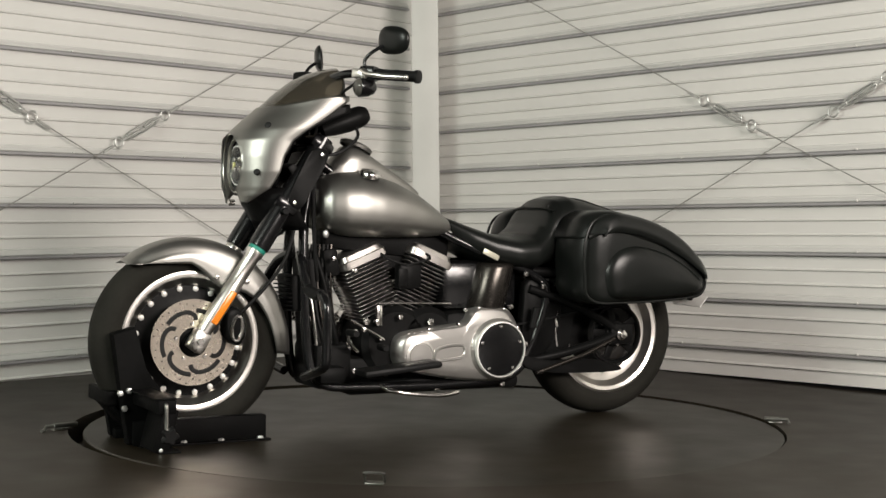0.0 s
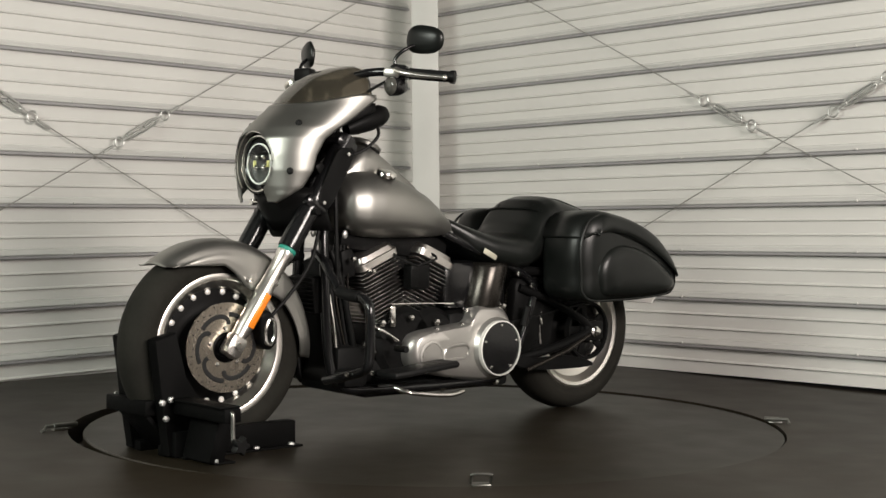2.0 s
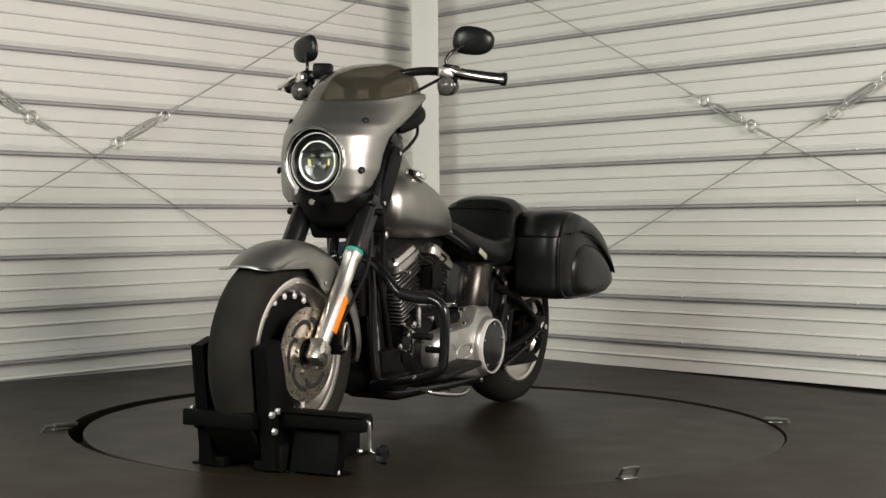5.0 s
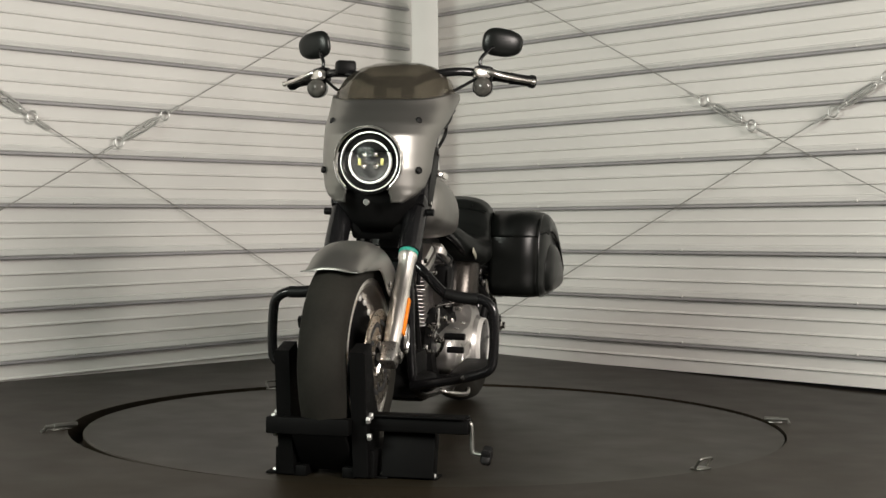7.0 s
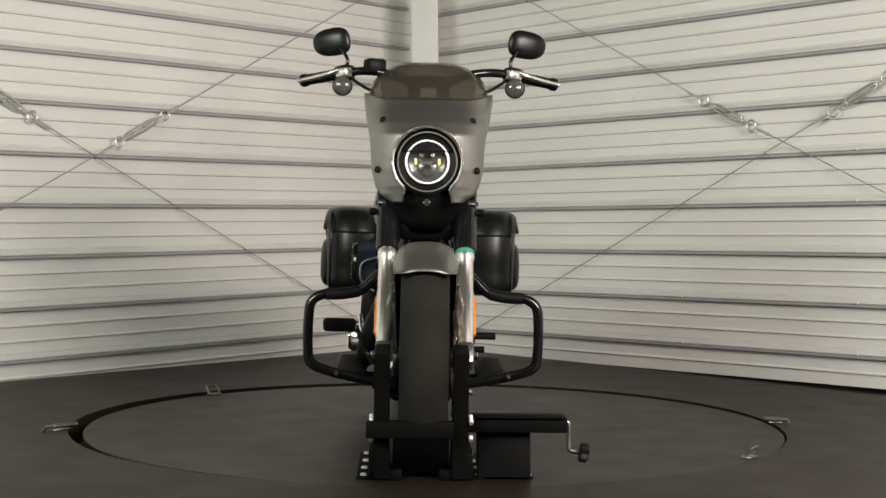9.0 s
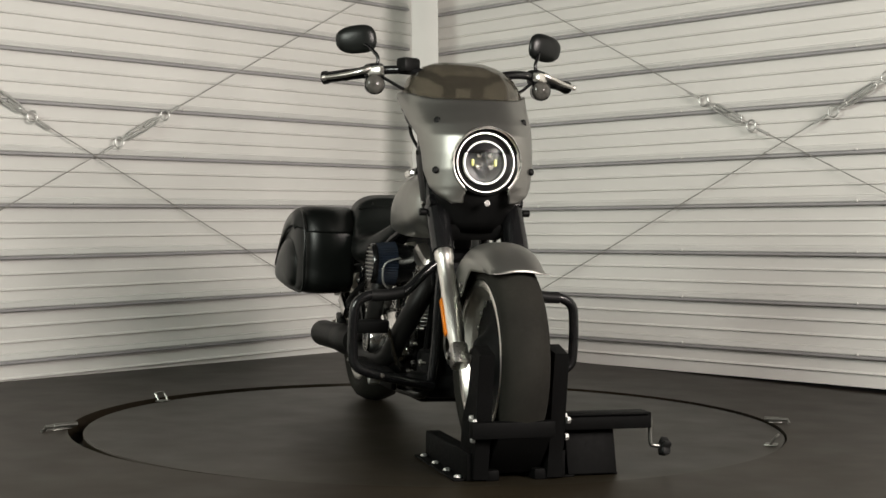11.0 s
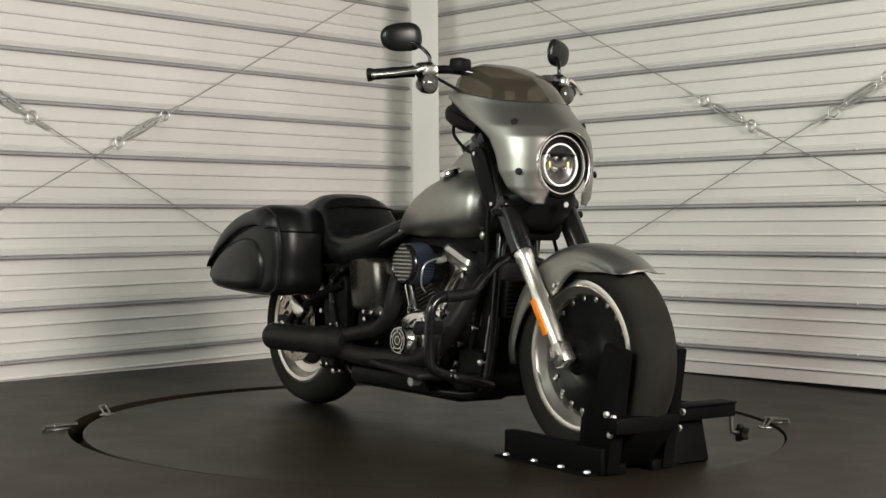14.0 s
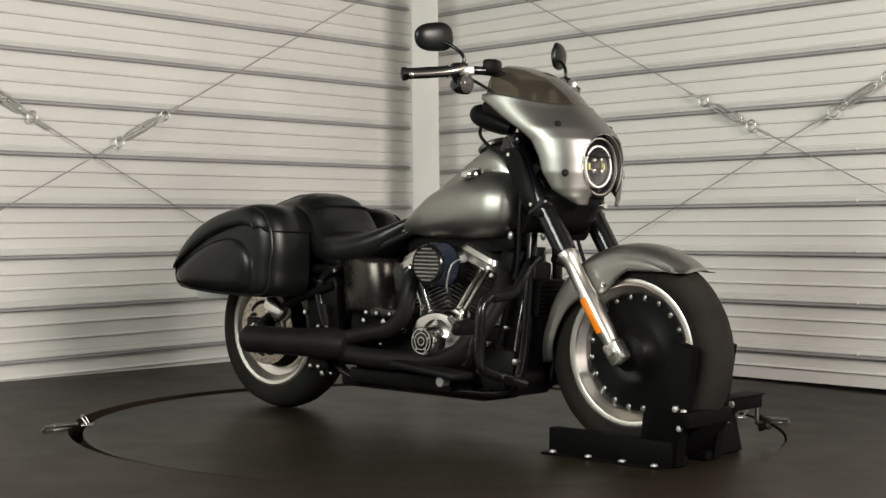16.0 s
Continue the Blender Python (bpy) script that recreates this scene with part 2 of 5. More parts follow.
# the floor and its platform fall slightly towards one side
TILT = Matrix.Rotation(radians(1.1), 4, "Y") @ Matrix.Rotation(radians(-0.05), 4, "X")
bm = bmesh.new()
N = 128
inner = [bm.verts.new((WELL_C[0] + R_WELL * math.cos(2 * math.pi * k / N), WELL_C[1] + R_WELL * math.sin(2 * math.pi * k / N), FLOOR_Z)) for k in range(N)]
low = [bm.verts.new((v.co.x, v.co.y, -0.08)) for v in inner]
outer = [bm.verts.new((12 * math.cos(2 * math.pi * k / N), 12 * math.sin(2 * math.pi * k / N), FLOOR_Z)) for k in range(N)]
for k in range(N):
    j = (k + 1) % N
    bm.faces.new((inner[k], inner[j], outer[j], outer[k]))
    bm.faces.new((low[k], low[j], inner[j], inner[k]))
bm.faces.new(low)
bmesh.ops.transform(bm, matrix=TILT, verts=bm.verts[:])
floor = tagged(part("floor", bm, M_FLOOR, None, smooth=30), "dark brown smooth workshop floor", "floor", kind="structure")


def spin(t):
    """The turntable's turn in degrees at t seconds."""
    return float(np.interp(t, range(17), (-62.56, -55.52, -48.43, -41.32, -34.19, -27.05, -19.92, -12.81, -5.74, 1.29, 8.27, 15.17, 21.99, 28.72, 35.34, 41.85, 48.22)))


turntable = thing("turntable", "dark round turntable flush with the floor", "turntable")
bm = bmesh.new()
lathe(bm, [(0.0005, 0.0), (0.4, 0.0), (R_TABLE - 0.004, 0.0), (R_TABLE, -0.004), (R_TABLE, -0.03), (0.0005, -0.03)], Matrix.Identity(4), 128)
part("disc", bm, M_DISC, turntable)

# ---- cables on the walls ----
def wall_point(side, s, z, off=0.045):
    d, n = (L_DIR, L_IN) if side == "L" else (R_DIR, R_IN)
    return CORNER + d * s + n * off + Vector((0, 0, z))


def ring_mesh(bm, c, normal, r, wire):
    m = basis(c, Vector(c) + Vector(normal))
    tube(bm, [m @ Vector((r * math.cos(a), r * math.sin(a), 0)) for a in np.linspace(0, 2 * math.pi, 16, endpoint=False)], wire, 8, 2, True)


def brace(side, a, b, buckle, off):
    """A wire brace from a to b with a turnbuckle between two places; all in (along, height)."""
    n = L_IN if side == "L" else R_IN
    ob = thing("wall_brace_cable", "thin steel cross-brace cable with a galvanised turnbuckle on the wall", "cable", "wall braces")
    pa, pb = wall_point(side, *a, off), wall_point(side, *b, off)
    u, v = wall_point(side, *buckle[0], off), wall_point(side, *buckle[1], off)
    bm = bmesh.new()
    tube(bm, [pa, u], 0.0024, 8, 0)
    part("cable", bm, M_CABLE, ob)
    bm = bmesh.new()
    tube(bm, [v, pb], 0.0024, 8, 0)
    part("cable", bm, M_CABLE, ob)
    d = (v - u).normalized()
    for p, s in ((u, 1), (v, -1)):
        bm = bmesh.new()
        ring_mesh(bm, p + d * 0.024 * s, n, 0.024, 0.0045)
        part("eye_ring", bm, M_STEEL, ob)
        bm = bmesh.new()
        tube(bm, [p - d * 0.075 * s, p - d * 0.01 * s], [0.007, 0.009, 0.006], 8, 0)
        part("cable_clamp", bm, M_STEEL, ob)
        bm = bmesh.new()
        tube(bm, [p + d * 0.046 * s, p + d * 0.16 * s], 0.006, 8, 0)
        part("threaded_rod", bm, M_STEEL, ob)
    side_v = d.cross(n).normalized()
    a0, b0 = u + d * 0.085, v - d * 0.085
    bm = bmesh.new()
    for s in (-1, 1):
        tube(bm, [a0, a0 + d * 0.015 + side_v * 0.014 * s, b0 - d * 0.015 + side_v * 0.014 * s, b0], 0.0055, 8, 3)
    for q in (a0, b0):
        cyl(bm, q - d * 0.012, q + d * 0.012, 0.010, 10)
    part("turnbuckle_body", bm, M_STEEL, ob)
    for q in (pa, pb):
        bm = bmesh.new()
        cyl(bm, q - n * off, q + n * 0.012, 0.012, 10)
        part("anchor_bolt", bm, M_STEEL, ob)


brace("L", (3.55, 1.69), (0.25, 0.06), ((2.80, 1.318), (2.488, 1.150)), 0.032)
brace("L", (0.16, 2.05), (4.15, 0.03), ((1.782, 1.217), (2.087, 1.057)), 0.044)
brace("R", (0.30, 2.17), (4.55, 0.03), ((2.007, 1.255), (2.307, 1.105)), 0.032)
brace("R", (3.80, 1.68), (0.45, 0.08), ((2.975, 1.285), (2.683, 1.142)), 0.044)


# ---- floor fittings ----
def floor_pin(a, b):
    ob = thing("locking_pin", "zinc-plated barrel locking pin lying at the turntable rim", "latch", "rim latches")
    a, b = Vector(a), Vector(b)
    d = (b - a).normalized()
    bm = bmesh.new()
    cyl(bm, a + d * 0.03, b - d * 0.005, 0.008, 12)
    part("barrel", bm, M_DARKSTEEL, ob)
    bm = bmesh.new()
    cyl(bm, a, a + d * 0.03, 0.006, 10)
    part("pin", bm, M_DARKSTEEL, ob)
    bm = bmesh.new()
    rbox(bm, (0.020, (b - a).length * 0.55, 0.005), Matrix.Translation((a + b) / 2 - Vector((0, 0, 0.0115))) @ pose(0, 0, 0, 0, 0, math.degrees(math.atan2(d.y, d.x)) - 90), 0.002)
    part("bracket", bm, M_DARKSTEEL, ob)
    bm = bmesh.new()
    tube(bm, [a + d * 0.004, a + d * 0.0 + Vector((0, -0.01, -0.008)), a + Vector((-0.004, -0.03, -0.010))], 0.005, 8, 3)
    part("bent_handle", bm, M_DARKSTEEL, ob)


floor_pin((-1.262, -0.285, 0.043), (-1.176, -0.200, 0.041))
floor_pin((1.239, 0.073, -0.006), (1.155, 0.095, -0.004))


# ---- wheels ----
def wheel(name, cy, cz, r, half, rim_r, rotor_side):
    """A wheel with a solid holed centre disc; its axis runs along x."""
    ob = part(name, hub_mesh(cy, cz, half), M_SATIN, BIKE, "wheel with a black holed disc centre")
    ax = Matrix.Translation((0, cy, cz)) @ Matrix.Rotation(radians(90), 4, "Y")
    prof = [(rim_r - 0.004, -half * 0.78), (rim_r + 0.012, -half * 0.90), (rim_r + 0.032, -half * 0.985), (r - 0.050, -half * 0.985), (r - 0.034, -half * 0.93),
            (r - 0.018, -half * 0.78), (r - 0.005, -half * 0.42), (r, 0)]
    prof = prof + [(a, -h) for a, h in prof[:-1][::-1]]
    bm = bmesh.new()
    lathe(bm, prof + [(rim_r - 0.004, half * 0.5), (rim_r - 0.004, -half * 0.5), prof[0]], ax, 96)
    part("tyre", bm, M_TYRE, ob, "worn black road tyre")
    bm = bmesh.new()
    for s in (-1, 1):
        lathe(bm, [(rim_r + 0.004, s * half * 0.72), (rim_r + 0.006, s * half * 0.86), (rim_r - 0.002, s * half * 0.90), (rim_r - 0.014, s * half * 0.84),
                   (rim_r - 0.017, s * half * 0.70), (rim_r - 0.034, s * half * 0.52), (rim_r - 0.037, s * half * 0.40), (rim_r - 0.042, s * half * 0.2)], ax, 96)
    lathe(bm, [(rim_r - 0.042, -half * 0.2), (rim_r - 0.042, half * 0.2)], ax, 96)
    if rotor_side < 0:   # the rear wheel: a wide plain rim
        for s in (-1, 1):
            lathe(bm, [(rim_r - 0.034, s * half * 0.53), (rim_r - 0.050, s * half * 0.50), (rim_r - 0.062, s * half * 0.44), (rim_r - 0.066, s * half * 0.2)], ax, 96)
    part("rim", bm, M_RIM, ob, "polished stepped wheel rim")
    # discs in place of rim holes: left coloured like lit wall behind, right dark
    for s in ((-1, 1) if rotor_side > 0 else ()):
        for k in range(20):
            a = 2 * math.pi * (k + 0.5) / 20
            c = Vector((0, cy + (rim_r - 0.050) * math.cos(a), cz + (rim_r - 0.050) * math.sin(a)))
            b = bmesh.new()
            x = s * half * 0.24
            lathe(b, [(0.0095, 0), (0.0095, 0.004), (0.007, 0.006), (0.0005, 0.0065)], basis(c + Vector((x, 0, 0)), c + Vector((x + s, 0, 0))), 10)
            part("rim_hole_disc", b, M_RING if s > 0 else M_DARKSTEEL, ob)
    brake_rotor(ob, cy, cz, rotor_side, half)
    return ob


def hub_mesh(cy, cz, half):
    bm = bmesh.new()
    ax = Matrix.Translation((0, cy, cz)) @ Matrix.Rotation(radians(90), 4, "Y")
    R = 0.18
    h = half
    prof = [(R, -h * 0.20), (R - 0.03, -h * 0.26), (0.10, -h * 0.30), (0.075, -h * 0.55), (0.055, -h * 0.95), (0.030, -h * 1.05), (0.028, -h * 1.2), (0.0005, -h * 1.2)]
    lathe(bm, prof, ax, 64)
    lathe(bm, [(a, -b) for a, b in prof], ax, 64)
    lathe(bm, [(R, -h * 0.2), (R, h * 0.2)], ax, 64)
    return bm


def brake_rotor(ob, cy, cz, side, half):
    x = side * (half + 0.016)
    bm = bmesh.new()
    ax = Matrix.Translation((x, cy, cz)) @ Matrix.Rotation(radians(90), 4, "Y")
    lathe(bm, [(0.046, -0.0025), (0.136, -0.0025), (0.136, 0.0025), (0.046, 0.0025), (0.046, -0.0025)], ax, 90)
    rot = part("brake_rotor", bm, M_ROTOR, ob, "drilled and slotted steel brake disc")
    for k in range(6):
        a0 = 2 * math.pi * k / 6
        pts = []
        for rr, da in ((0.070, -0.62), (0.080, -0.60), (0.090, -0.48), (0.097, -0.28), (0.100, 0.0), (0.101, 0.25), (0.101, 0.44)):
            pts.append(Vector((0, cy + rr * math.cos(a0 + da * side), cz + rr * math.sin(a0 + da * side))))
        b = bmesh.new()
        tube(b, pts, 0.0092, 8, 4)
        for v in b.verts:
            v.co.x = x + v.co.x * 0.5
        part("rotor_slot", b, M_GAP, rot)
    bm = bmesh.new()
    for k in range(36):
        a = 2 * math.pi * k / 36
        rr = 0.115 + 0.014 * (k % 3) / 2
        c = Vector((x + side * 0.002, cy + rr * math.cos(a), cz + rr * math.sin(a)))
        lathe(bm, [(0.0024, 0), (0.0024, 0.0012), (0.0003, 0.0012)], basis(c, c + Vector((side, 0, 0))), 8)
    g = part("drill_hole", bm, M_GAP, rot)
    g["kind"] = "stuff"
    for k in range(5):
        a = 2 * math.pi * (k + 0.3) / 5
        c = Vector((x + side * 0.002, cy + 0.058 * math.cos(a), cz + 0.058 * math.sin(a)))
        b = bmesh.new()
        bolt(b, c, (side, 0, 0), 0.007, 0.005)
        part("rotor_bolt", b, M_CHROME, rot)


BIKE = thing("motorcycle", "silver and black cruiser motorcycle with a front fairing and leather saddlebags", "motorcycle")
FY, FZ = -0.872, 0.311
RY, RZ = 0.703, 0.300
wheel("front_wheel", FY, FZ, 0.309, 0.067, 0.217, 1)
wheel("rear_wheel", RY, RZ, 0.300, 0.080, 0.212, -1)


# ---- front fender ----
def front_fender():
    bm = bmesh.new()
    rc = 0.329
    rows = []
    for i in range(61):
        a = radians(-39.8 + i * 2.35)      # measured from straight up towards the rear
        deg = math.degrees(a)
        if deg > 99.5:
            break
        rc = 0.329 + 0.018 * max(0.0, (deg - 66) / 33) ** 2
        # lower edge of the side: level in front, cut round the fork, then following the wheel
        if deg < -2:
            depth = rc - (0.247 / max(0.2, math.cos(a)))
        else:
            depth = float(np.interp(deg, (-2, 8, 17, 27, 36, 48, 58, 74, 90, 99), (0.082, 0.108, 0.132, 0.140, 0.126, 0.102, 0.088, 0.076, 0.070, 0.062)))
        depth = max(0.006, depth)
        wid = 0.090
        if deg < -20:
            wid *= 0.86 + 0.14 * math.sqrt(max(0, (deg + 41.3) / 21.3))
        if deg > 84:
            wid *= 1 - 0.22 * ((deg - 84) / 15) ** 2
        sect = []
        for k in range(-12, 13):
            t = k / 12
            if abs(t) < 0.6:
                w = t / 0.6
                x = wid * 0.92 * math.sin(w * math.pi / 2 * 0.98)
                rr = rc - 0.040 * (1 - math.cos(w * math.pi / 2)) ** 1.2
            else:
                w = (abs(t) - 0.6) / 0.4
                x = math.copysign(wid * (0.92 + 0.08 * min(1, w * 3)), t)
                rr = rc - 0.040 - max(0.0, depth - 0.040) * w
            if deg < -2:
                rr = max(rr, 0.247 / math.cos(a))
            rr = min(rr, rc)
            sect.append(Vector((x, FY + rr * math.sin(a), FZ + rr * math.cos(a))))
        rows.append(sect)
    loft(bm, rows, False, False)
    ob = part("front_fender", bm, M_SILVER, BIKE, "silver painted front mudguard", 50)
    sol = ob.modifiers.new("thickness", "SOLIDIFY")
    sol.thickness, sol.offset = 0.003, -1
    for s in (-1, 1):
        for y, z in ((-0.80, 0.515), (-0.70, 0.500)):
            b = bmesh.new()
            bolt(b, (s * 0.090, y, z), (s, 0, 0), 0.009, 0.008)
            part("fender_bolt", b, M_CHROME, ob)


front_fender()


# ---- front fork ----
def fork():
    top, joint, foot = Vector((0, -0.452, 0.963)), Vector((0, -0.668, 0.616)), Vector((0, -0.866, 0.318))
    for s in (-1, 1):
        off = Vector((s * 0.115, 0, 0))
        bm = bmesh.new()
        d = (joint - foot).normalized()
        L = (joint - foot).length
        lathe(bm, [(0.016, -0.03), (0.021, -0.024), (0.023, 0.02), (0.024, 0.05), (0.0268, 0.075), (0.0268, L * 0.56), (0.0245, L * 0.59), (0.0245, L * 0.88),
                   (0.0282, L * 0.90), (0.0282, L * 0.985), (0.0255, L), (0.020, L)], basis(foot + off, joint + off), 28, True)
        leg = part("fork_leg", bm, M_RIM, BIKE, "polished fork slider")
        bm = bmesh.new()
        m = basis(foot + off, joint + off)
        rbox(bm, (0.05, 0.058, 0.07), m @ pose(-s * 0.0, 0.0, 0.0), 0.012)
        part("axle_clamp", bm, M_BRUSH, leg)
        bm = bmesh.new()
        cyl(bm, foot + off + Vector((s * 0.012, 0, 0)), foot + off + Vector((s * 0.036, 0, 0)), 0.012, 6)
        part("axle_nut", bm, M_CHROME, leg)
        bm = bmesh.new()
        mid0, mid1 = foot + d * (L * 0.165), foot + d * (L * 0.50)
        c = (mid0 + mid1) / 2 + off + Vector((s * 0.027, 0.009, 0.005))
        rbox(bm, (0.008, 0.022, (mid1 - mid0).length), Matrix.Translation(c) @ basis((0, 0, 0), d).to_3x3().to_4x4(), 0.004)
        part("reflector", bm, M_AMBER, leg, "orange side reflector")
        bm = bmesh.new()
        dd = (top - joint).normalized()
        LL = (top - joint).length
        lathe(bm, [(0.025, -0.012), (0.033, -0.008), (0.0345, 0.01), (0.0345, LL * 0.7), (0.032, LL), (0.02, LL)], basis(joint + off, top + off), 28, True)
        part("fork_cover", bm, M_BLACK, BIKE, "glossy black upper fork cover")
        if s > 0:
            bm = bmesh.new()
            lathe(bm, [(0.0284, 0), (0.0290, 0.001), (0.0290, 0.018), (0.0284, 0.019)], basis(joint + off - d * 0.022, joint + off), 28)
            part("tape_band", bm, M_TEAL, leg, "teal tape wound round the slider")
    for y, z, w in ((-0.585, 0.745, 0.30), (-0.465, 0.94, 0.29)):
        bm = bmesh.new()
        m = basis(Vector((0, y, z)), Vector((0, y, z)) + (top - joint))
        rbox(bm, (w, 0.085, 0.045), m, 0.016)
        part("triple_clamp", bm, M_BLACK, BIKE)
    bm = bmesh.new()
    tube(bm, [(-0.135, FY, FZ), (0.135, FY, FZ)], 0.011, 12, 0)
    part("front_axle", bm, M_STEEL, BIKE)


fork()


# ---- fairing ----
F_Z = (0.752, 0.775, 0.80, 0.85, 0.90, 0.95, 0.985, 1.02, 1.045, 1.065)
F_FRONT = (-0.722, -0.730, -0.742, -0.752, -0.752, -0.745, -0.718, -0.680, -0.650, -0.628)
F_REAR = (-0.705, -0.680, -0.645, -0.618, -0.605, -0.578, -0.535, -0.455, -0.400, -0.402)
F_WIDE = (0.098, 0.132, 0.151, 0.164, 0.167, 0.172, 0.181, 0.192, 0.199, 0.197)
HEAD = Vector((0, -0.700, 0.872))


def shell_row(z, yf, yr, w, n=64, p=1.0):
    row = []
    for k in range(n + 1):
        a = math.pi * (k / n - 0.5)
        x = w * math.copysign(abs(math.sin(a)) ** p, a)
        row.append(Vector((x, yf + (yr - yf) * (1 - math.cos(a)) ** 1.0, z)))
    return row


def wing_lift(p, k):
    """Raises the join of shell and screen towards the rear."""
    u = min(1.0, max(0.0, (p.y + 0.64) / 0.22))
    p.z += 0.036 * u * u * (3 - 2 * u) * k


def fairing():
    ob = thing_part("fairing", "silver painted quarter fairing round the headlamp")
    bm = bmesh.new()
    rows = []
    for z in np.linspace(0.752, 1.06, 60):
        z = float(z)
        rows.append(shell_row(z, float(np.interp(z, F_Z, F_FRONT)), float(np.interp(z, F_Z, F_REAR)), float(np.interp(z, F_Z, F_WIDE))))
    loft(bm, rows, False, False)
    for v in bm.verts[:]:
        dx, dz = v.co.x, v.co.z - HEAD.z
        r = math.hypot(dx, dz)
        if r < 0.092 or (dz < -0.060 and abs(dx) < 0.052 + 0.25 * (-0.060 - dz)):
            bm.verts.remove(v)
        elif r < 0.102:
            v.co.x, v.co.z = dx * 0.102 / r, HEAD.z + dz * 0.102 / r
    for v in bm.verts:
        wing_lift(v.co, min(1.0, max(0.0, (v.co.z - 0.985) / 0.06)))
    shell = part("shell", bm, M_SILVER, ob, "silver painted fairing shell", 60)
    sol = shell.modifiers.new("thickness", "SOLIDIFY")
    sol.thickness, sol.offset = 0.0035, 1
    # black liner inside, up to the instruments
    bm = bmesh.new()
    rows = []
    for z in np.linspace(0.90, 1.072, 14):
        z = float(z)
        yf = float(np.interp(z, (0.90, 0.985, 1.02, 1.045, 1.072), (-0.715, -0.690, -0.650, -0.615, -0.570)))
        rows.append(shell_row(z, yf, float(np.interp(z, F_Z, F_REAR)) + 0.012, float(np.interp(z, F_Z, F_WIDE)) - 0.014, 32))
    loft(bm, rows, False, False)
    liner = part("inner_liner", bm, M_SATIN, ob, "black moulded inner liner", 60)
    sol = liner.modifiers.new("thickness", "SOLIDIFY")
    sol.thickness, sol.offset = 0.003, -1
    # smoked screen
    bm = bmesh.new()
    rows = []
    for i in range(25):
        u = i / 24
        z = 1.045 + u * 0.148
        yf = float(np.interp(z, (1.045, 1.065, 1.10, 1.148, 1.175, 1.193), (-0.646, -0.622, -0.580, -0.515, -0.465, -0.419)))
        w = float(np.interp(z, (1.045, 1.08, 1.12, 1.15, 1.175, 1.193), (0.190, 0.184, 0.170, 0.148, 0.118, 0.075)))
        yr = float(np.interp(z, (1.045, 1.08, 1.15, 1.193), (-0.405, -0.410, -0.400, -0.396)))
        rows.append(shell_row(z, yf, yr, w, 40))
    loft(bm, rows, False, False)
    for v in bm.verts:
        wing_lift(v.co, max(0.0, 1 - (v.co.z - 1.045) / 0.148))
    scr = part("windscreen", bm, M_SMOKE, ob, "smoked translucent windscreen", 60)
    sol = scr.modifiers.new("thickness", "SOLIDIFY")
    sol.thickness, sol.offset = 0.003, 1
    for s in (-1, 1):
        for x, y, z in ((0.147, -0.690, 0.848), (0.134, -0.650, 0.997)):
            c = Vector((s * x, y, z))
            n = Vector((s * 0.75, -0.62, 0.25)).normalized()
            b = bmesh.new()
            lathe(b, [(0.0105, -0.004), (0.0105, 0.003), (0.008, 0.006), (0.0005, 0.007)], basis(c, c + n), 16)
            part("fairing_bolt", b, M_RUBBER, ob, "black rubber-washered fixing")


def thing_part(name, label):
    """A grouping mesh for a sub-assembly: its inner mounting bracket."""
    bm = bmesh.new()
    rbox(bm, (0.26, 0.03, 0.035), pose(0, -0.56, 0.86, 35, 0, 0), 0.004)
    return part(name, bm, M_SATIN, BIKE, label)


fairing()


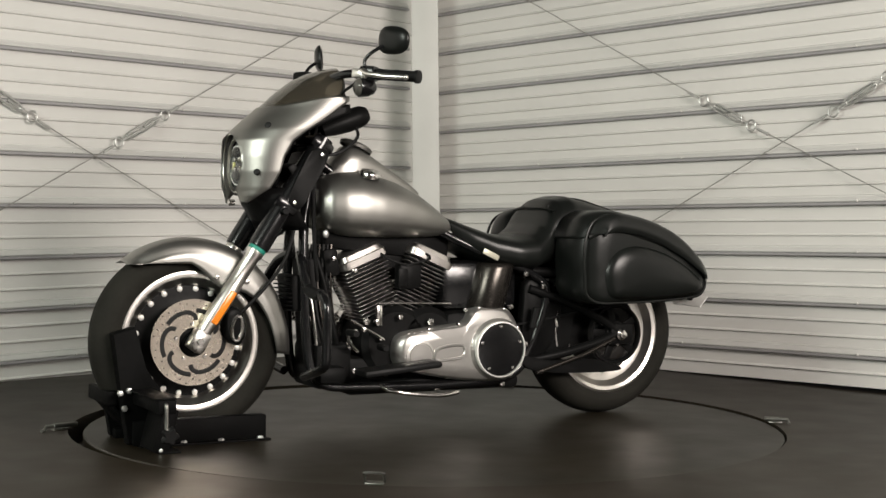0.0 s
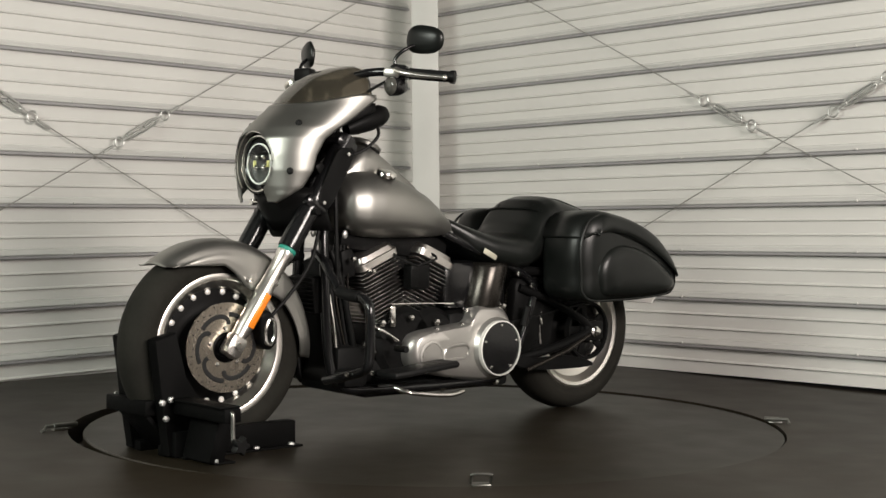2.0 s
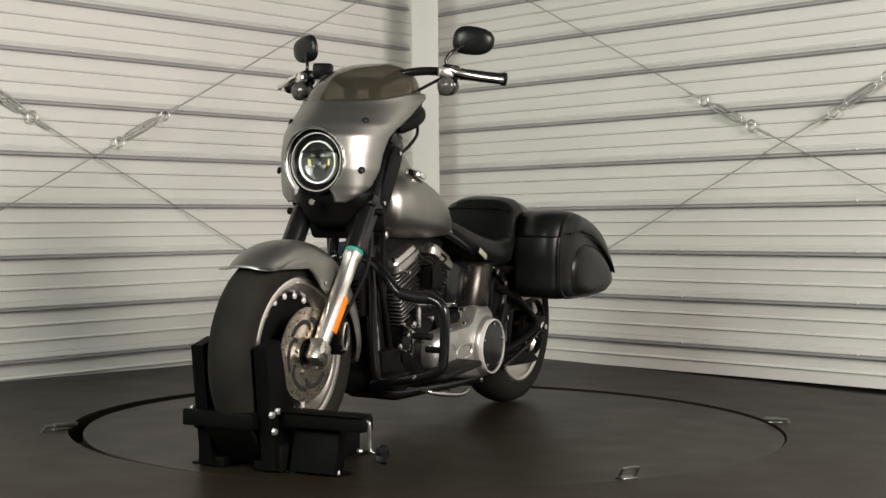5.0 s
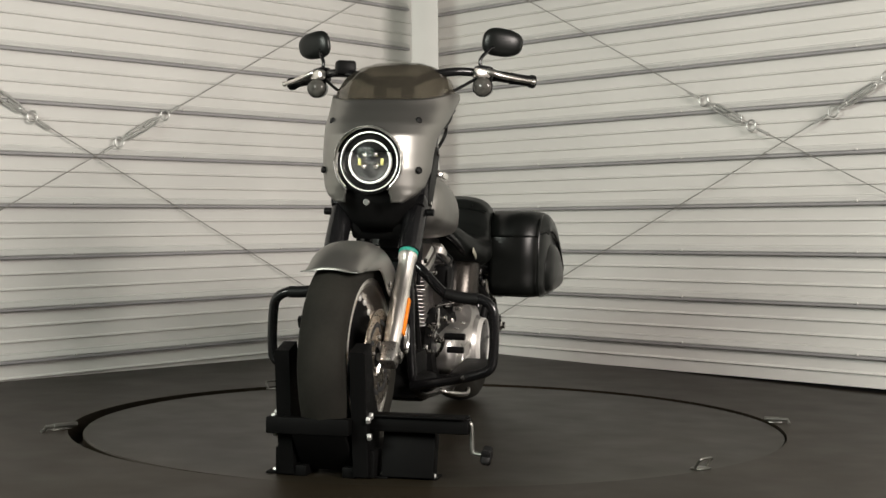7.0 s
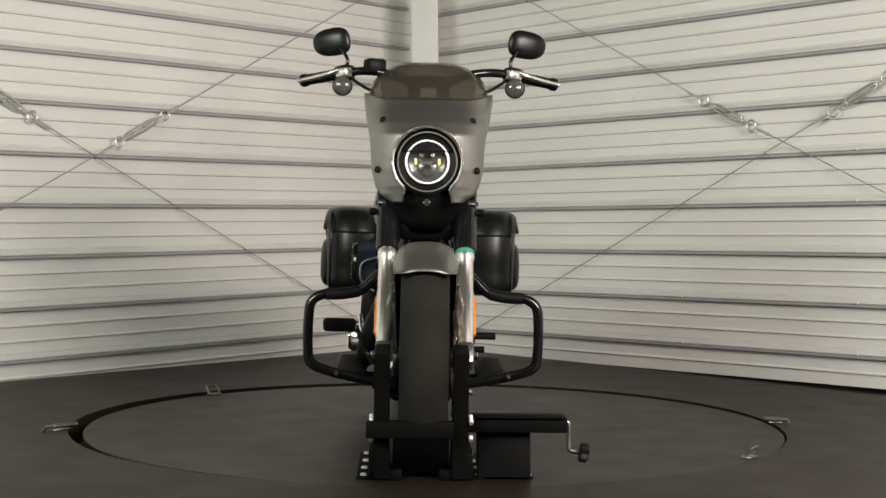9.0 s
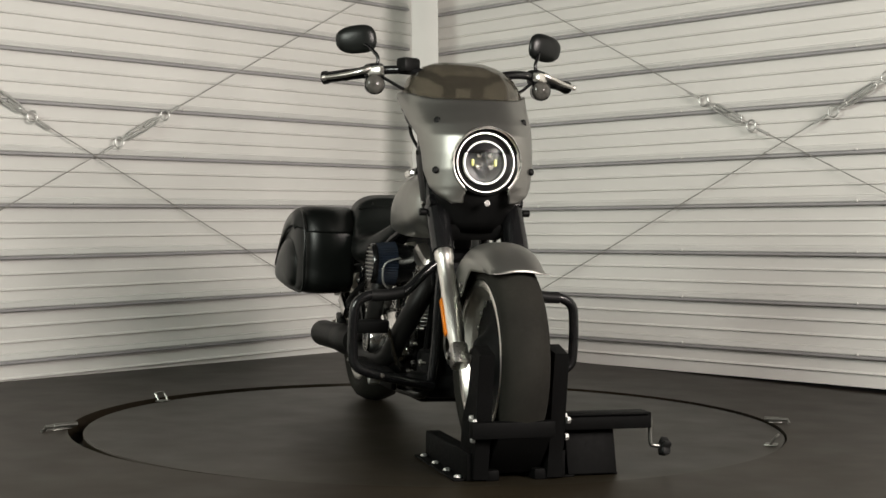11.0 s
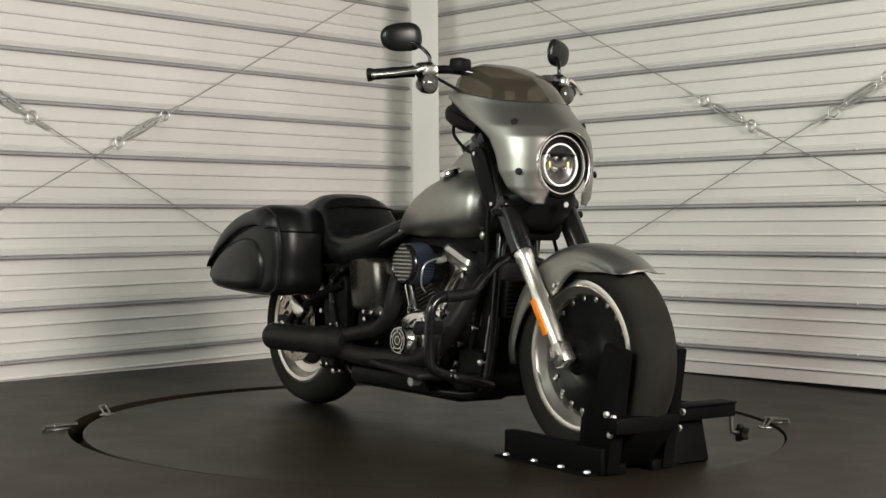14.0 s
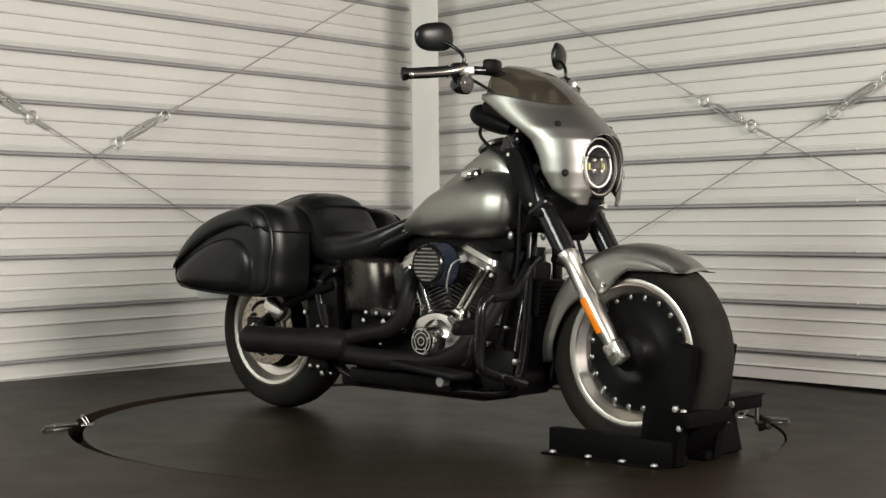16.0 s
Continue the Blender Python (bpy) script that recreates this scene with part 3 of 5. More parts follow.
def headlight():
    m = basis(HEAD, HEAD + Vector((0, -1, 0)))
    bm = bmesh.new()
    lathe(bm, [(0.096, -0.06), (0.098, 0.008), (0.094, 0.012), (0.090, 0.008), (0.080, -0.006), (0.068, -0.012), (0.0005, -0.03)], m, 64)
    lathe(bm, [(0.096, -0.06), (0.085, -0.11), (0.04, -0.14), (0.0005, -0.145)], m, 48)
    ob = part("headlight", bm, M_BLACK, BIKE, "round LED headlight in a black bowl")
    bm = bmesh.new()
    lathe(bm, [(0.0845, 0.004), (0.0852, 0.013), (0.0885, 0.013), (0.0892, 0.004)], m, 64)
    part("bezel", bm, M_RIM, ob, "thin chrome bezel")
    bm = bmesh.new()
    tube(bm, [HEAD + Vector((0.1005 * math.cos(a), -0.030 + 0.010 * abs(math.cos(a)), 0.1005 * math.sin(a))) for a in np.linspace(radians(-48), radians(228), 40)], 0.0026, 8, 2)
    part("opening_trim", bm, M_RIM, ob, "bright edge of the lamp opening")
    bm = bmesh.new()
    lathe(bm, [(0.0585, 0.0), (0.060, 0.006), (0.0645, 0.006), (0.066, 0.0), (0.066, -0.01)], m, 64)
    part("halo_ring", bm, M_HALO, ob, "white daylight ring")
    bm = bmesh.new()
    lathe(bm, [(0.0585, 0.0), (0.053, -0.012), (0.0005, -0.022)], m, 48)
    part("lamp_bowl", bm, M_LENS, ob, "dark reflector bowl")
    for x, z, r in ((-0.026, 0.0, 0.0), (0.026, 0.0, 0.0), (0, 0.026, 0.017), (0, -0.026, 0.019), (-0.018, -0.012, 0.010), (0.018, -0.012, 0.010), (-0.016, 0.022, 0.009), (0.016, 0.022, 0.009)):
        c = HEAD + Vector((x, 0.012, z))
        bm = bmesh.new()
        if r:
            lathe(bm, [(r, 0), (r, 0.008), (r * 0.8, 0.013), (r * 0.4, 0.016), (0.0005, 0.017)], basis(c, c + Vector((0, -1, 0))), 20)
            part("projector_lens", bm, M_CHROME if abs(x) > 0.01 else M_GLASS, ob)
        else:
            rbox(bm, (0.008, 0.012, 0.020), Matrix.Translation(c + Vector((math.copysign(0.008, x), 0, 0))), 0.003)
            part("yellow_reflector", bm, M_YELLOW, ob)
    bm = bmesh.new()
    lathe(bm, [(0.066, 0.002), (0.064, 0.010), (0.045, 0.016), (0.0005, 0.020)], m, 48)
    g = part("front_glass", bm, M_GLASS, ob)
    g.visible_shadow = False


headlight()


# ---- tank ----
def tank():
    bm = bmesh.new()
    ys = (-0.462, -0.455, -0.43, -0.38, -0.32, -0.25, -0.17, -0.09, -0.02, 0.03, 0.055, 0.062)
    top = (0.775, 0.812, 0.842, 0.862, 0.866, 0.856, 0.832, 0.797, 0.752, 0.715, 0.692, 0.682)
    bot = (0.745, 0.705, 0.668, 0.650, 0.644, 0.642, 0.642, 0.643, 0.646, 0.652, 0.662, 0.672)
    wid = (0.075, 0.115, 0.140, 0.158, 0.166, 0.166, 0.158, 0.140, 0.113, 0.088, 0.065, 0.045)
    rings = []
    for y in np.linspace(0, 1, 44):
        u = float(y) * (len(ys) - 1)
        f = lambda a: float(np.interp(u, range(len(ys)), a))
        yy, t, b, w = f(ys), f(top), f(bot), f(wid)
        ring = []
        zc = b + (t - b) * 0.42
        for k in range(40):
            a = 2 * math.pi * k / 40
            cx, sz = math.cos(a), math.sin(a)
            x = w * math.copysign(abs(cx) ** 0.72, cx)
            z = zc + ((t - zc) if sz > 0 else (zc - b)) * math.copysign(abs(sz) ** (0.85 if sz > 0 else 0.62), sz)
            ring.append(Vector((x, yy, z)))
        rings.append(ring)
    loft(bm, rings)
    ob = part("fuel_tank", bm, M_SILVER, BIKE, "silver painted teardrop fuel tank", 70)
    # console with the speedometer
    bm = bmesh.new()
    rings = []
    for y, zt, zb, w in ((-0.405, 0.862, 0.84, 0.048), (-0.375, 0.905, 0.84, 0.060), (-0.335, 0.948, 0.84, 0.064), (-0.300, 0.948, 0.84, 0.064), (-0.25, 0.920, 0.84, 0.058),
                         (-0.18, 0.878, 0.82, 0.046), (-0.10, 0.830, 0.78, 0.034), (-0.06, 0.802, 0.76, 0.022)):
        rings.append([Vector((w * c, y, zb + (zt - zb) * s)) for c, s in ((-1, 0), (-0.98, 0.5), (-0.85, 0.85), (-0.5, 0.98), (0, 1), (0.5, 0.98), (0.85, 0.85), (0.98, 0.5), (1, 0))])
    loft(bm, rings)
    con = part("tank_console", bm, M_SILVER, ob, "silver dash console on the tank", 50)
    bm = bmesh.new()
    c = Vector((0, -0.292, 0.940))
    lathe(bm, [(0.056, 0), (0.058, 0.010), (0.052, 0.016), (0.048, 0.012), (0.0005, 0.012)], basis(c, c + Vector((0, 0.42, 1))), 40)
    part("speedometer", bm, M_SILVER, con, "flush silver-rimmed round speedometer")
    for s in (-1, 1):
        c = Vector((s * 0.108, -0.286, 0.850))
        bm = bmesh.new()
        lathe(bm, [(0.036, -0.004), (0.036, 0.008), (0.032, 0.014), (0.012, 0.017), (0.0005, 0.017)], basis(c, c + Vector((s * 0.35, 0.1, 1))), 32)
        part("fuel_cap", bm, M_CHROME, ob, "chrome filler cap")


tank()


# ---- seat ----
def seat():
    bm = bmesh.new()
    st = [(-0.02, 0.728, 0.675, 0.055), (0.03, 0.716, 0.655, 0.085), (0.10, 0.690, 0.592, 0.125), (0.18, 0.664, 0.555, 0.155), (0.27, 0.650, 0.535, 0.178), (0.345, 0.660, 0.530, 0.180),
          (0.385, 0.698, 0.545, 0.168), (0.410, 0.752, 0.545, 0.160), (0.445, 0.784, 0.55, 0.160), (0.50, 0.799, 0.57, 0.160), (0.56, 0.788, 0.60, 0.150), (0.66, 0.762, 0.62, 0.140), (0.76, 0.735, 0.64, 0.115), (0.80, 0.712, 0.66, 0.085)]
    rings = []
    for i in range(61):
        u = i / 60 * (len(st) - 1)
        y, t, b, w = [float(np.interp(u, range(len(st)), [q[j] for q in st])) for j in range(4)]
        ring = []
        for k in range(36):
            a = 2 * math.pi * k / 36
            c, s = math.cos(a), math.sin(a)
            ring.append(Vector((w * math.copysign(abs(c) ** 0.6, c), y, (t + b) / 2 + (t - b) / 2 * math.copysign(abs(s) ** 0.75, s))))
        rings.append(ring)
    loft(bm, rings)
    ob = part("seat", bm, M_LEATHER, BIKE, "black leather two-step seat", 60)
    bm = bmesh.new()
    for w in (0.085, -0.085):
        tube(bm, [(w, 0.42, 0.755), (w, 0.47, 0.782), (w, 0.54, 0.786), (w, 0.64, 0.762), (w, 0.74, 0.732)], 0.004, 6, 4)
    tube(bm, [(-0.14, 0.416, 0.742), (-0.07, 0.408, 0.752), (0, 0.406, 0.752), (0.07, 0.408, 0.752), (0.14, 0.416, 0.742)], 0.0045, 6, 4)
    part("seam", bm, M_LEATHER, ob)


seat()


# ---- saddlebags ----
BAG = [(0.440, 0.59), (0.450, 0.665), (0.482, 0.718), (0.55, 0.740), (0.64, 0.730), (0.74, 0.706), (0.84, 0.662), (0.92, 0.600), (0.965, 0.545), (0.978, 0.490),
       (0.955, 0.452), (0.90, 0.440), (0.80, 0.432), (0.70, 0.428), (0.60, 0.426), (0.50, 0.428), (0.452, 0.46), (0.445, 0.52)]


def round_front(x, y):
    """Rounds the bag's front outer corner."""
    k = min(1.0, max(0.0, (0.64 - y) / 0.14))
    return 1.0 - k * k * (3 - 2 * k) * (1 - float(np.interp(x, (0.22, 0.27, 0.30, 0.325, 0.345, 0.36), (1.0, 0.985, 0.955, 0.90, 0.82, 0.74))))


def saddlebag(s):
    out = outline(BAG, 8)
    cy, cz = 0.66, 0.56
    rings = []
    for x, k in ((0.150, 0.90), (0.156, 0.965), (0.172, 1.0), (0.270, 1.015), (0.300, 1.012), (0.322, 0.992), (0.340, 0.95), (0.350, 0.88), (0.357, 0.70), (0.360, 0.35), (0.361, 0.05)):
        rings.append([Vector((s * x, cy + (y - cy) * k * round_front(x, y), cz + (z - cz) * k)) for y, z in out])
    bm = bmesh.new()
    loft(bm, rings)
    ob = part("saddlebag", bm, M_LEATHER, BIKE, "black leather-covered hard saddlebag", 60)
    ob.location.y = -0.035
    # bulged outer pocket
    pk = outline([(0.53, 0.55), (0.57, 0.608), (0.65, 0.628), (0.76, 0.606), (0.86, 0.560), (0.935, 0.502), (0.93, 0.470), (0.86, 0.452), (0.70, 0.444), (0.57, 0.448), (0.535, 0.48)], 4)
    py, pz = 0.70, 0.53
    bm = bmesh.new()
    loft(bm, [[Vector((s * x, py + (y - py) * k, pz + (z - pz) * k)) for y, z in pk] for x, k in ((0.31, 1.04), (0.345, 1.03), (0.362, 0.98), (0.374, 0.86), (0.381, 0.62), (0.384, 0.3), (0.385, 0.05))])
    part("pocket", bm, M_LEATHER, ob, "bulged leather side pocket", 60)
    bm = bmesh.new()
    tube(bm, [(s * 0.338, cy + (y - cy) * 0.965, cz + (z - cz) * 0.965) for y, z in BAG], 0.005, 8, 3, True)
    part("piping", bm, M_LEATHER, ob)
    # lid over the upper part
    line = lambda y: float(np.interp(y, (0.44, 0.50, 0.58, 0.66, 0.76, 0.86, 0.94, 0.98), (0.640, 0.668, 0.675, 0.664, 0.630, 0.580, 0.528, 0.50)))
    rows = []
    for y, z in out:
        if z < line(y) + 0.004:
            continue
        row = []
        for x, k in ((0.160, 1.014), (0.270, 1.030), (0.302, 1.028), (0.327, 1.008), (0.347, 0.968), (0.358, 0.915)):
            yy = cy + (y - cy) * k * round_front(x, y)
            row.append(Vector((s * x, yy, max(cz + (z - cz) * k, line(yy)))))
        last = row[-1]
        row.append(Vector((s * 0.364, last.y, min(last.z - 0.004, 0.5 * (last.z + line(last.y))))))
        row.append(Vector((s * 0.367, last.y, min(last.z - 0.008, line(last.y)))))
        rows.append(row)
    bm = bmesh.new()
    loft(bm, rows, False, False)
    lid_flap = part("lid", bm, M_LEATHER, ob, "overlapping leather lid", 60)
    sol = lid_flap.modifiers.new("thickness", "SOLIDIFY")
    sol.thickness, sol.offset = 0.007, 0
    bm = bmesh.new()
    for y0, zt in ((0.487, 0.722), (0.53, 0.738)):
        tube(bm, [(s * 0.165, y0, zt), (s * 0.25, y0, zt + 0.002), (s * 0.295, y0 + 0.005, zt - 0.008), (s * 0.322, y0 + 0.012, zt - 0.034), (s * 0.338, y0 + 0.03, zt - 0.07)], 0.0045, 6, 4)
    part("lid_welt", bm, M_LEATHER, ob)
    bm = bmesh.new()
    lid = [(0.47, 0.655), (0.52, 0.668), (0.62, 0.668), (0.74, 0.642), (0.85, 0.594), (0.93, 0.535), (0.962, 0.508)]
    tube(bm, [(s * (0.359 - 0.03 * abs(i - 3) / 3), y, z) for i, (y, z) in enumerate(lid)], 0.009, 8, 4)
    part("lid_edge", bm, M_LEATHER, ob)
    bm = bmesh.new()
    rbox(bm, (0.02, 0.022, 0.03), pose(s * 0.30, 0.975, 0.545, -25, 0, 0), 0.004)
    part("latch", bm, M_CHROME, ob)


saddlebag(1)
saddlebag(-1)


# ---- motor ----
def engine():
    bm = bmesh.new()
    for c, r, x in (((-0.17, 0.29), 0.125, 0.10), ((-0.05, 0.30), 0.11, 0.10)):
        cyl(bm, (-x, *c), (x, *c), r, 40, 0.02)
    rbox(bm, (0.18, 0.30, 0.14), pose(0, 0.12, 0.29), 0.03)
    rbox(bm, (0.16, 0.62, 0.09), pose(0, -0.05, 0.20), 0.02)
    ob = part("engine", bm, M_CASE, BIKE, "black V-twin engine block")
    for lean, foot in ((-22.5, Vector((0, -0.205, 0.365))), (22.5, Vector((0, -0.125, 0.365)))):
        m = Matrix.Translation(foot) @ pose(0, 0, 0, -lean, 0, 0)
        bm = bmesh.new()
        lathe(bm, [(0.055, 0), (0.055, 0.20)], m, 32, True)
        rbox(bm, (0.13, 0.125, 0.05), m @ pose(0, 0, 0.195), 0.012)
        cylob = part("cylinder", bm, M_CASE, ob)
        for k in range(14):
            z = 0.025 + 0.0135 * k
            w = 0.078 if k < 10 else 0.088
            fin = bmesh.new()
            rbox(fin, (w * 2, w * 1.9, 0.0030), m @ pose(0, 0, z), 0.0012, 1)
            part("cooling_fin", fin, M_FIN, cylob)
        bm = bmesh.new()
        ring = []
        for z, sx, sy in ((0.212, 0.098, 0.086), (0.214, 0.100, 0.088), (0.236, 0.100, 0.088), (0.238, 0.094, 0.082), (0.254, 0.088, 0.074), (0.257, 0.080, 0.066)):
            ring.append([m @ Vector((sx * math.copysign(abs(math.cos(a)) ** 0.28, math.cos(a)), sy * math.copysign(abs(math.sin(a)) ** 0.28, math.sin(a)), z)) for a in np.linspace(0, 2 * math.pi, 32, endpoint=False)])
        loft(bm, ring)
        part("rocker_cover", bm, M_ROCK, cylob, "satin chrome rocker cover", 30)
    return ob


ENGINE = engine()


# ---- left side of the motor ----
def primary_cover():
    out = outline([(-0.262, 0.262), (-0.252, 0.305), (-0.215, 0.328), (-0.10, 0.343), (0.03, 0.357), (0.075, 0.400), (0.11, 0.415), (0.21, 0.408), (0.255, 0.365), (0.276, 0.30),
                   (0.272, 0.22), (0.245, 0.165), (0.16, 0.152), (0.03, 0.160), (-0.10, 0.178), (-0.21, 0.200), (-0.252, 0.225)], 4)
    fore = lambda y: 0.183 + (y - 0.172) * (0.875 if y < 0.172 else 1.0)   # shorter ahead of the clutch
    out = [(fore(y), z) for y, z in out]
    bm = bmesh.new()
    cy, cz = 0.03, 0.27
    loft(bm, [[Vector((x, cy + (y - cy) * k, cz + (z - cz) * k)) for y, z in out] for x, k in ((0.09, 1.0), (0.128, 1.0), (0.138, 0.985), (0.148, 0.955), (0.156, 0.915), (0.160, 0.88), (0.162, 0.5))])
    ob = part("primary_cover", bm, M_SATSIL, BIKE, "satin silver primary chain cover", 50)
    for c, r, x in (((fore(-0.165), 0.250), 0.045, 0.160),):
        m = basis(Vector((x, *c)), Vector((x + 1, *c)))
        bm = bmesh.new()
        lathe(bm, [(r + 0.012, -0.012), (r + 0.008, 0.002), (r, 0.004), (r - 0.003, -0.002), (r - 0.006, 0.003), (0.0005, 0.004)], m, 40)
        part("cover_boss", bm, M_SATSIL, ob)
    bm = bmesh.new()
    tube(bm, [(0.163, fore(y), z) for y, z in ((-0.098, 0.236), (-0.103, 0.256), (-0.088, 0.274), (-0.03, 0.283), (0.015, 0.281), (0.026, 0.262), (0.012, 0.242), (-0.04, 0.236))], 0.0055, 8, 4, True)
    part("raised_panel_rim", bm, M_SATSIL, ob)
    d = Vector((0.150, 0.183, 0.266))
    m = basis(d, d + Vector((1, 0, 0)))
    bm = bmesh.new()
    lathe(bm, [(0.112, -0.03), (0.106, 0.012), (0.098, 0.024), (0.094, 0.030)], m, 64)
    part("derby_housing", bm, M_SATSIL, ob)
    bm = bmesh.new()
    lathe(bm, [(0.0965, 0.022), (0.0965, 0.036), (0.0955, 0.040), (0.0915, 0.041), (0.0905, 0.036)], m, 64)
    part("derby_ring", bm, M_RING, ob, "bright ring round the clutch cover")
    bm = bmesh.new()
    lathe(bm, [(0.091, 0.028), (0.089, 0.036), (0.070, 0.039), (0.0005, 0.040)], m, 64)
    cov = part("derby_cover", bm, M_BLACK, ob, "glossy black round clutch cover")
    for k in range(5):
        a = 2 * math.pi * (k + 0.25) / 5
        b = bmesh.new()
        bolt(b, d + Vector((0.036, 0.078 * math.cos(a), 0.078 * math.sin(a))), (1, 0, 0), 0.0065, 0.005)
        part("cover_screw", b, M_CHROME, cov)
    for y, z in ((-0.238, 0.300), (-0.12, 0.336), (0.01, 0.350), (0.10, 0.405), (0.205, 0.400), (0.262, 0.335), (0.268, 0.22), (0.235, 0.170), (0.10, 0.163), (-0.05, 0.178), (-0.20, 0.212)):
        b = bmesh.new()
        bolt(b, (0.132, fore(y), z), (1, 0, 0), 0.0075, 0.014)
        part("cover_screw", b, M_CHROME, ob)


primary_cover()


def engine_details():
    # coil cover and carburettor side
    bm = bmesh.new()
    rbox(bm, (0.05, 0.085, 0.085), pose(0.10, -0.135, 0.515, 0, 0, 0), 0.012)
    coil = part("coil_cover", bm, M_SATIN, ENGINE, "black coil cover between the cylinders")
    bm = bmesh.new()
    rbox(bm, (0.004, 0.034, 0.06), pose(0.126, -0.165, 0.512), 0.002)
    part("face_plate", bm, M_SATIN, coil)
    # tappet blocks and cam side
    bm = bmesh.new()
    c = Vector((-0.10, -0.196, 0.311))
    m = basis(c, c + Vector((-1, 0, 0)))
    lathe(bm, [(0.085, -0.02), (0.085, 0.05), (0.078, 0.06), (0.050, 0.075), (0.046, 0.128), (0.043, 0.132), (0.0005, 0.132)], m, 48)
    cam = part("cam_cover", bm, M_CHROME, ENGINE, "chrome cam gear cover")
    bm = bmesh.new()
    lathe(bm, [(0.041, 0.130), (0.041, 0.136), (0.036, 0.138), (0.0005, 0.138)], m, 40)
    tc = part("timer_cover", bm, M_BLACK, cam, "round black timer cover with a bright emblem")
    for r in (0.039, 0.027, 0.013):
        bm = bmesh.new()
        lathe(bm, [(r - 0.0016, 0.137), (r - 0.0012, 0.1395), (r + 0.0012, 0.1395), (r + 0.0016, 0.137)], m, 40)
        part("emblem_ring", bm, M_CHROME, tc)
    for k in range(5):
        a = 2 * math.pi * k / 5 + 1.57
        b = bmesh.new()
        bolt(b, c + Vector((-0.137, 0.033 * math.cos(a), 0.033 * math.sin(a))), (-1, 0, 0), 0.0042, 0.003)
        part("emblem_screw", b, M_CHROME, tc)
    bm = bmesh.new()
    plate(bm, outline([(-0.30, 0.36), (-0.24, 0.405), (-0.16, 0.405), (-0.09, 0.37), (-0.08, 0.30), (-0.13, 0.24), (-0.27, 0.25)], 4), -0.09, -0.165, 0.018)
    part("cam_chest", bm, M_CHROME, cam, "chrome cam chest")
    for y in (-0.265, -0.235, -0.135, -0.105):
        lean = -0.18 if y < -0.2 else 0.18
        bm = bmesh.new()
        a = Vector((-0.120, y, 0.395))
        b = a + Vector((0.025, lean * 0.62, 0.185))
        lathe(bm, [(0.014, 0), (0.014, 0.02), (0.0085, 0.025), (0.0085, 0.155), (0.012, 0.160), (0.012, 0.18)], basis(a, b), 14, True)
        part("pushrod_tube", bm, M_CHROME, ENGINE, "chrome pushrod tube")
    for y in (-0.25, -0.12):
        bm = bmesh.new()
        rbox(bm, (0.04, 0.06, 0.035), pose(-0.115, y, 0.392), 0.008)
        part("tappet_block", bm, M_CHROME, ENGINE)
    # round air cleaner
    c = Vector((-0.150, -0.206, 0.557))
    m = basis(c, c + Vector((-1, 0, 0)))
    bm = bmesh.new()
    lathe(bm, [(0.060, -0.06), (0.066, -0.01), (0.072, 0.0), (0.074, 0.004)], m, 48)
    ac = part("air_cleaner", bm, M_BLACK, BIKE, "round air cleaner with dark blue gauze and a slatted face")
    bm = bmesh.new()
    prof = []
    for k in range(96):
        a = 2 * math.pi * k / 96
        prof.append((math.cos(a), math.sin(a), 0.071 if k % 2 else 0.067))
    loft(bm, [[m @ Vector((x * (r - e), y * (r - e), h)) for x, y, r in prof] for h, e in ((0.0, 0.0), (0.03, 0.001), (0.07, 0.006))])
    part("filter_element", bm, M_BLUE, ac, "dark blue pleated filter gauze", 25)
    bm = bmesh.new()
    lathe(bm, [(0.066, 0.068), (0.065, 0.078), (0.060, 0.084), (0.056, 0.080), (0.0005, 0.078)], m, 48)
    face = part("filter_face", bm, M_BLACK, ac)
    for k in range(-4, 5):
        z = k * 0.0125
        w = math.sqrt(max(0.0, 0.054 ** 2 - z * z))
        bm = bmesh.new()
        rbox(bm, (0.006, w * 2, 0.0045), Matrix.Translation(c + Vector((-0.083, 0, z))), 0.0015, 1)
        part("slat", bm, M_BRUSH, face)
    bm = bmesh.new()
    tube(bm, [c + Vector((-0.0, -0.076, 0.02)), c + Vector((-0.05, -0.078, 0.0)), c + Vector((-0.05, -0.06, -0.06)), c + Vector((-0.01, -0.03, -0.09))], 0.003, 6, 4)
    part("breather_wire", bm, M_STEEL, ac)
    bm = bmesh.new()
    tube(bm, [(-0.04, -0.165, 0.53), (-0.10, -0.165, 0.54), (-0.15, -0.20, 0.557)], 0.03, 16, 4)
    part("intake", bm, M_SATIN, ac)
    # oil filter, regulator and lower front clutter
    bm = bmesh.new()
    rbox(bm, (0.13, 0.035, 0.12), pose(0, -0.52, 0.46, 6, 0, 0), 0.008)
    reg = part("regulator", bm, M_CASE, BIKE, "finned black regulator")
    for k in range(9):
        b = bmesh.new()
        rbox(b, (0.125, 0.02, 0.004), pose(0, -0.544, 0.405 + 0.0135 * k), 0.001, 1)
        part("regulator_fin", b, M_SATIN, reg)
    bm = bmesh.new()
    lathe(bm, [(0.030, 0), (0.038, 0.004), (0.038, 0.085), (0.030, 0.095), (0.0005, 0.097)], basis((0.05, -0.36, 0.245), (0.05, -0.50, 0.235)), 28)
    part("oil_filter", bm, M_BLACK, ENGINE)
    bm = bmesh.new()
    rbox(bm, (0.21, 0.13, 0.15), pose(0, -0.40, 0.22, 0, 0, 0), 0.02)
    part("front_mount", bm, M_CASE, ENGINE)
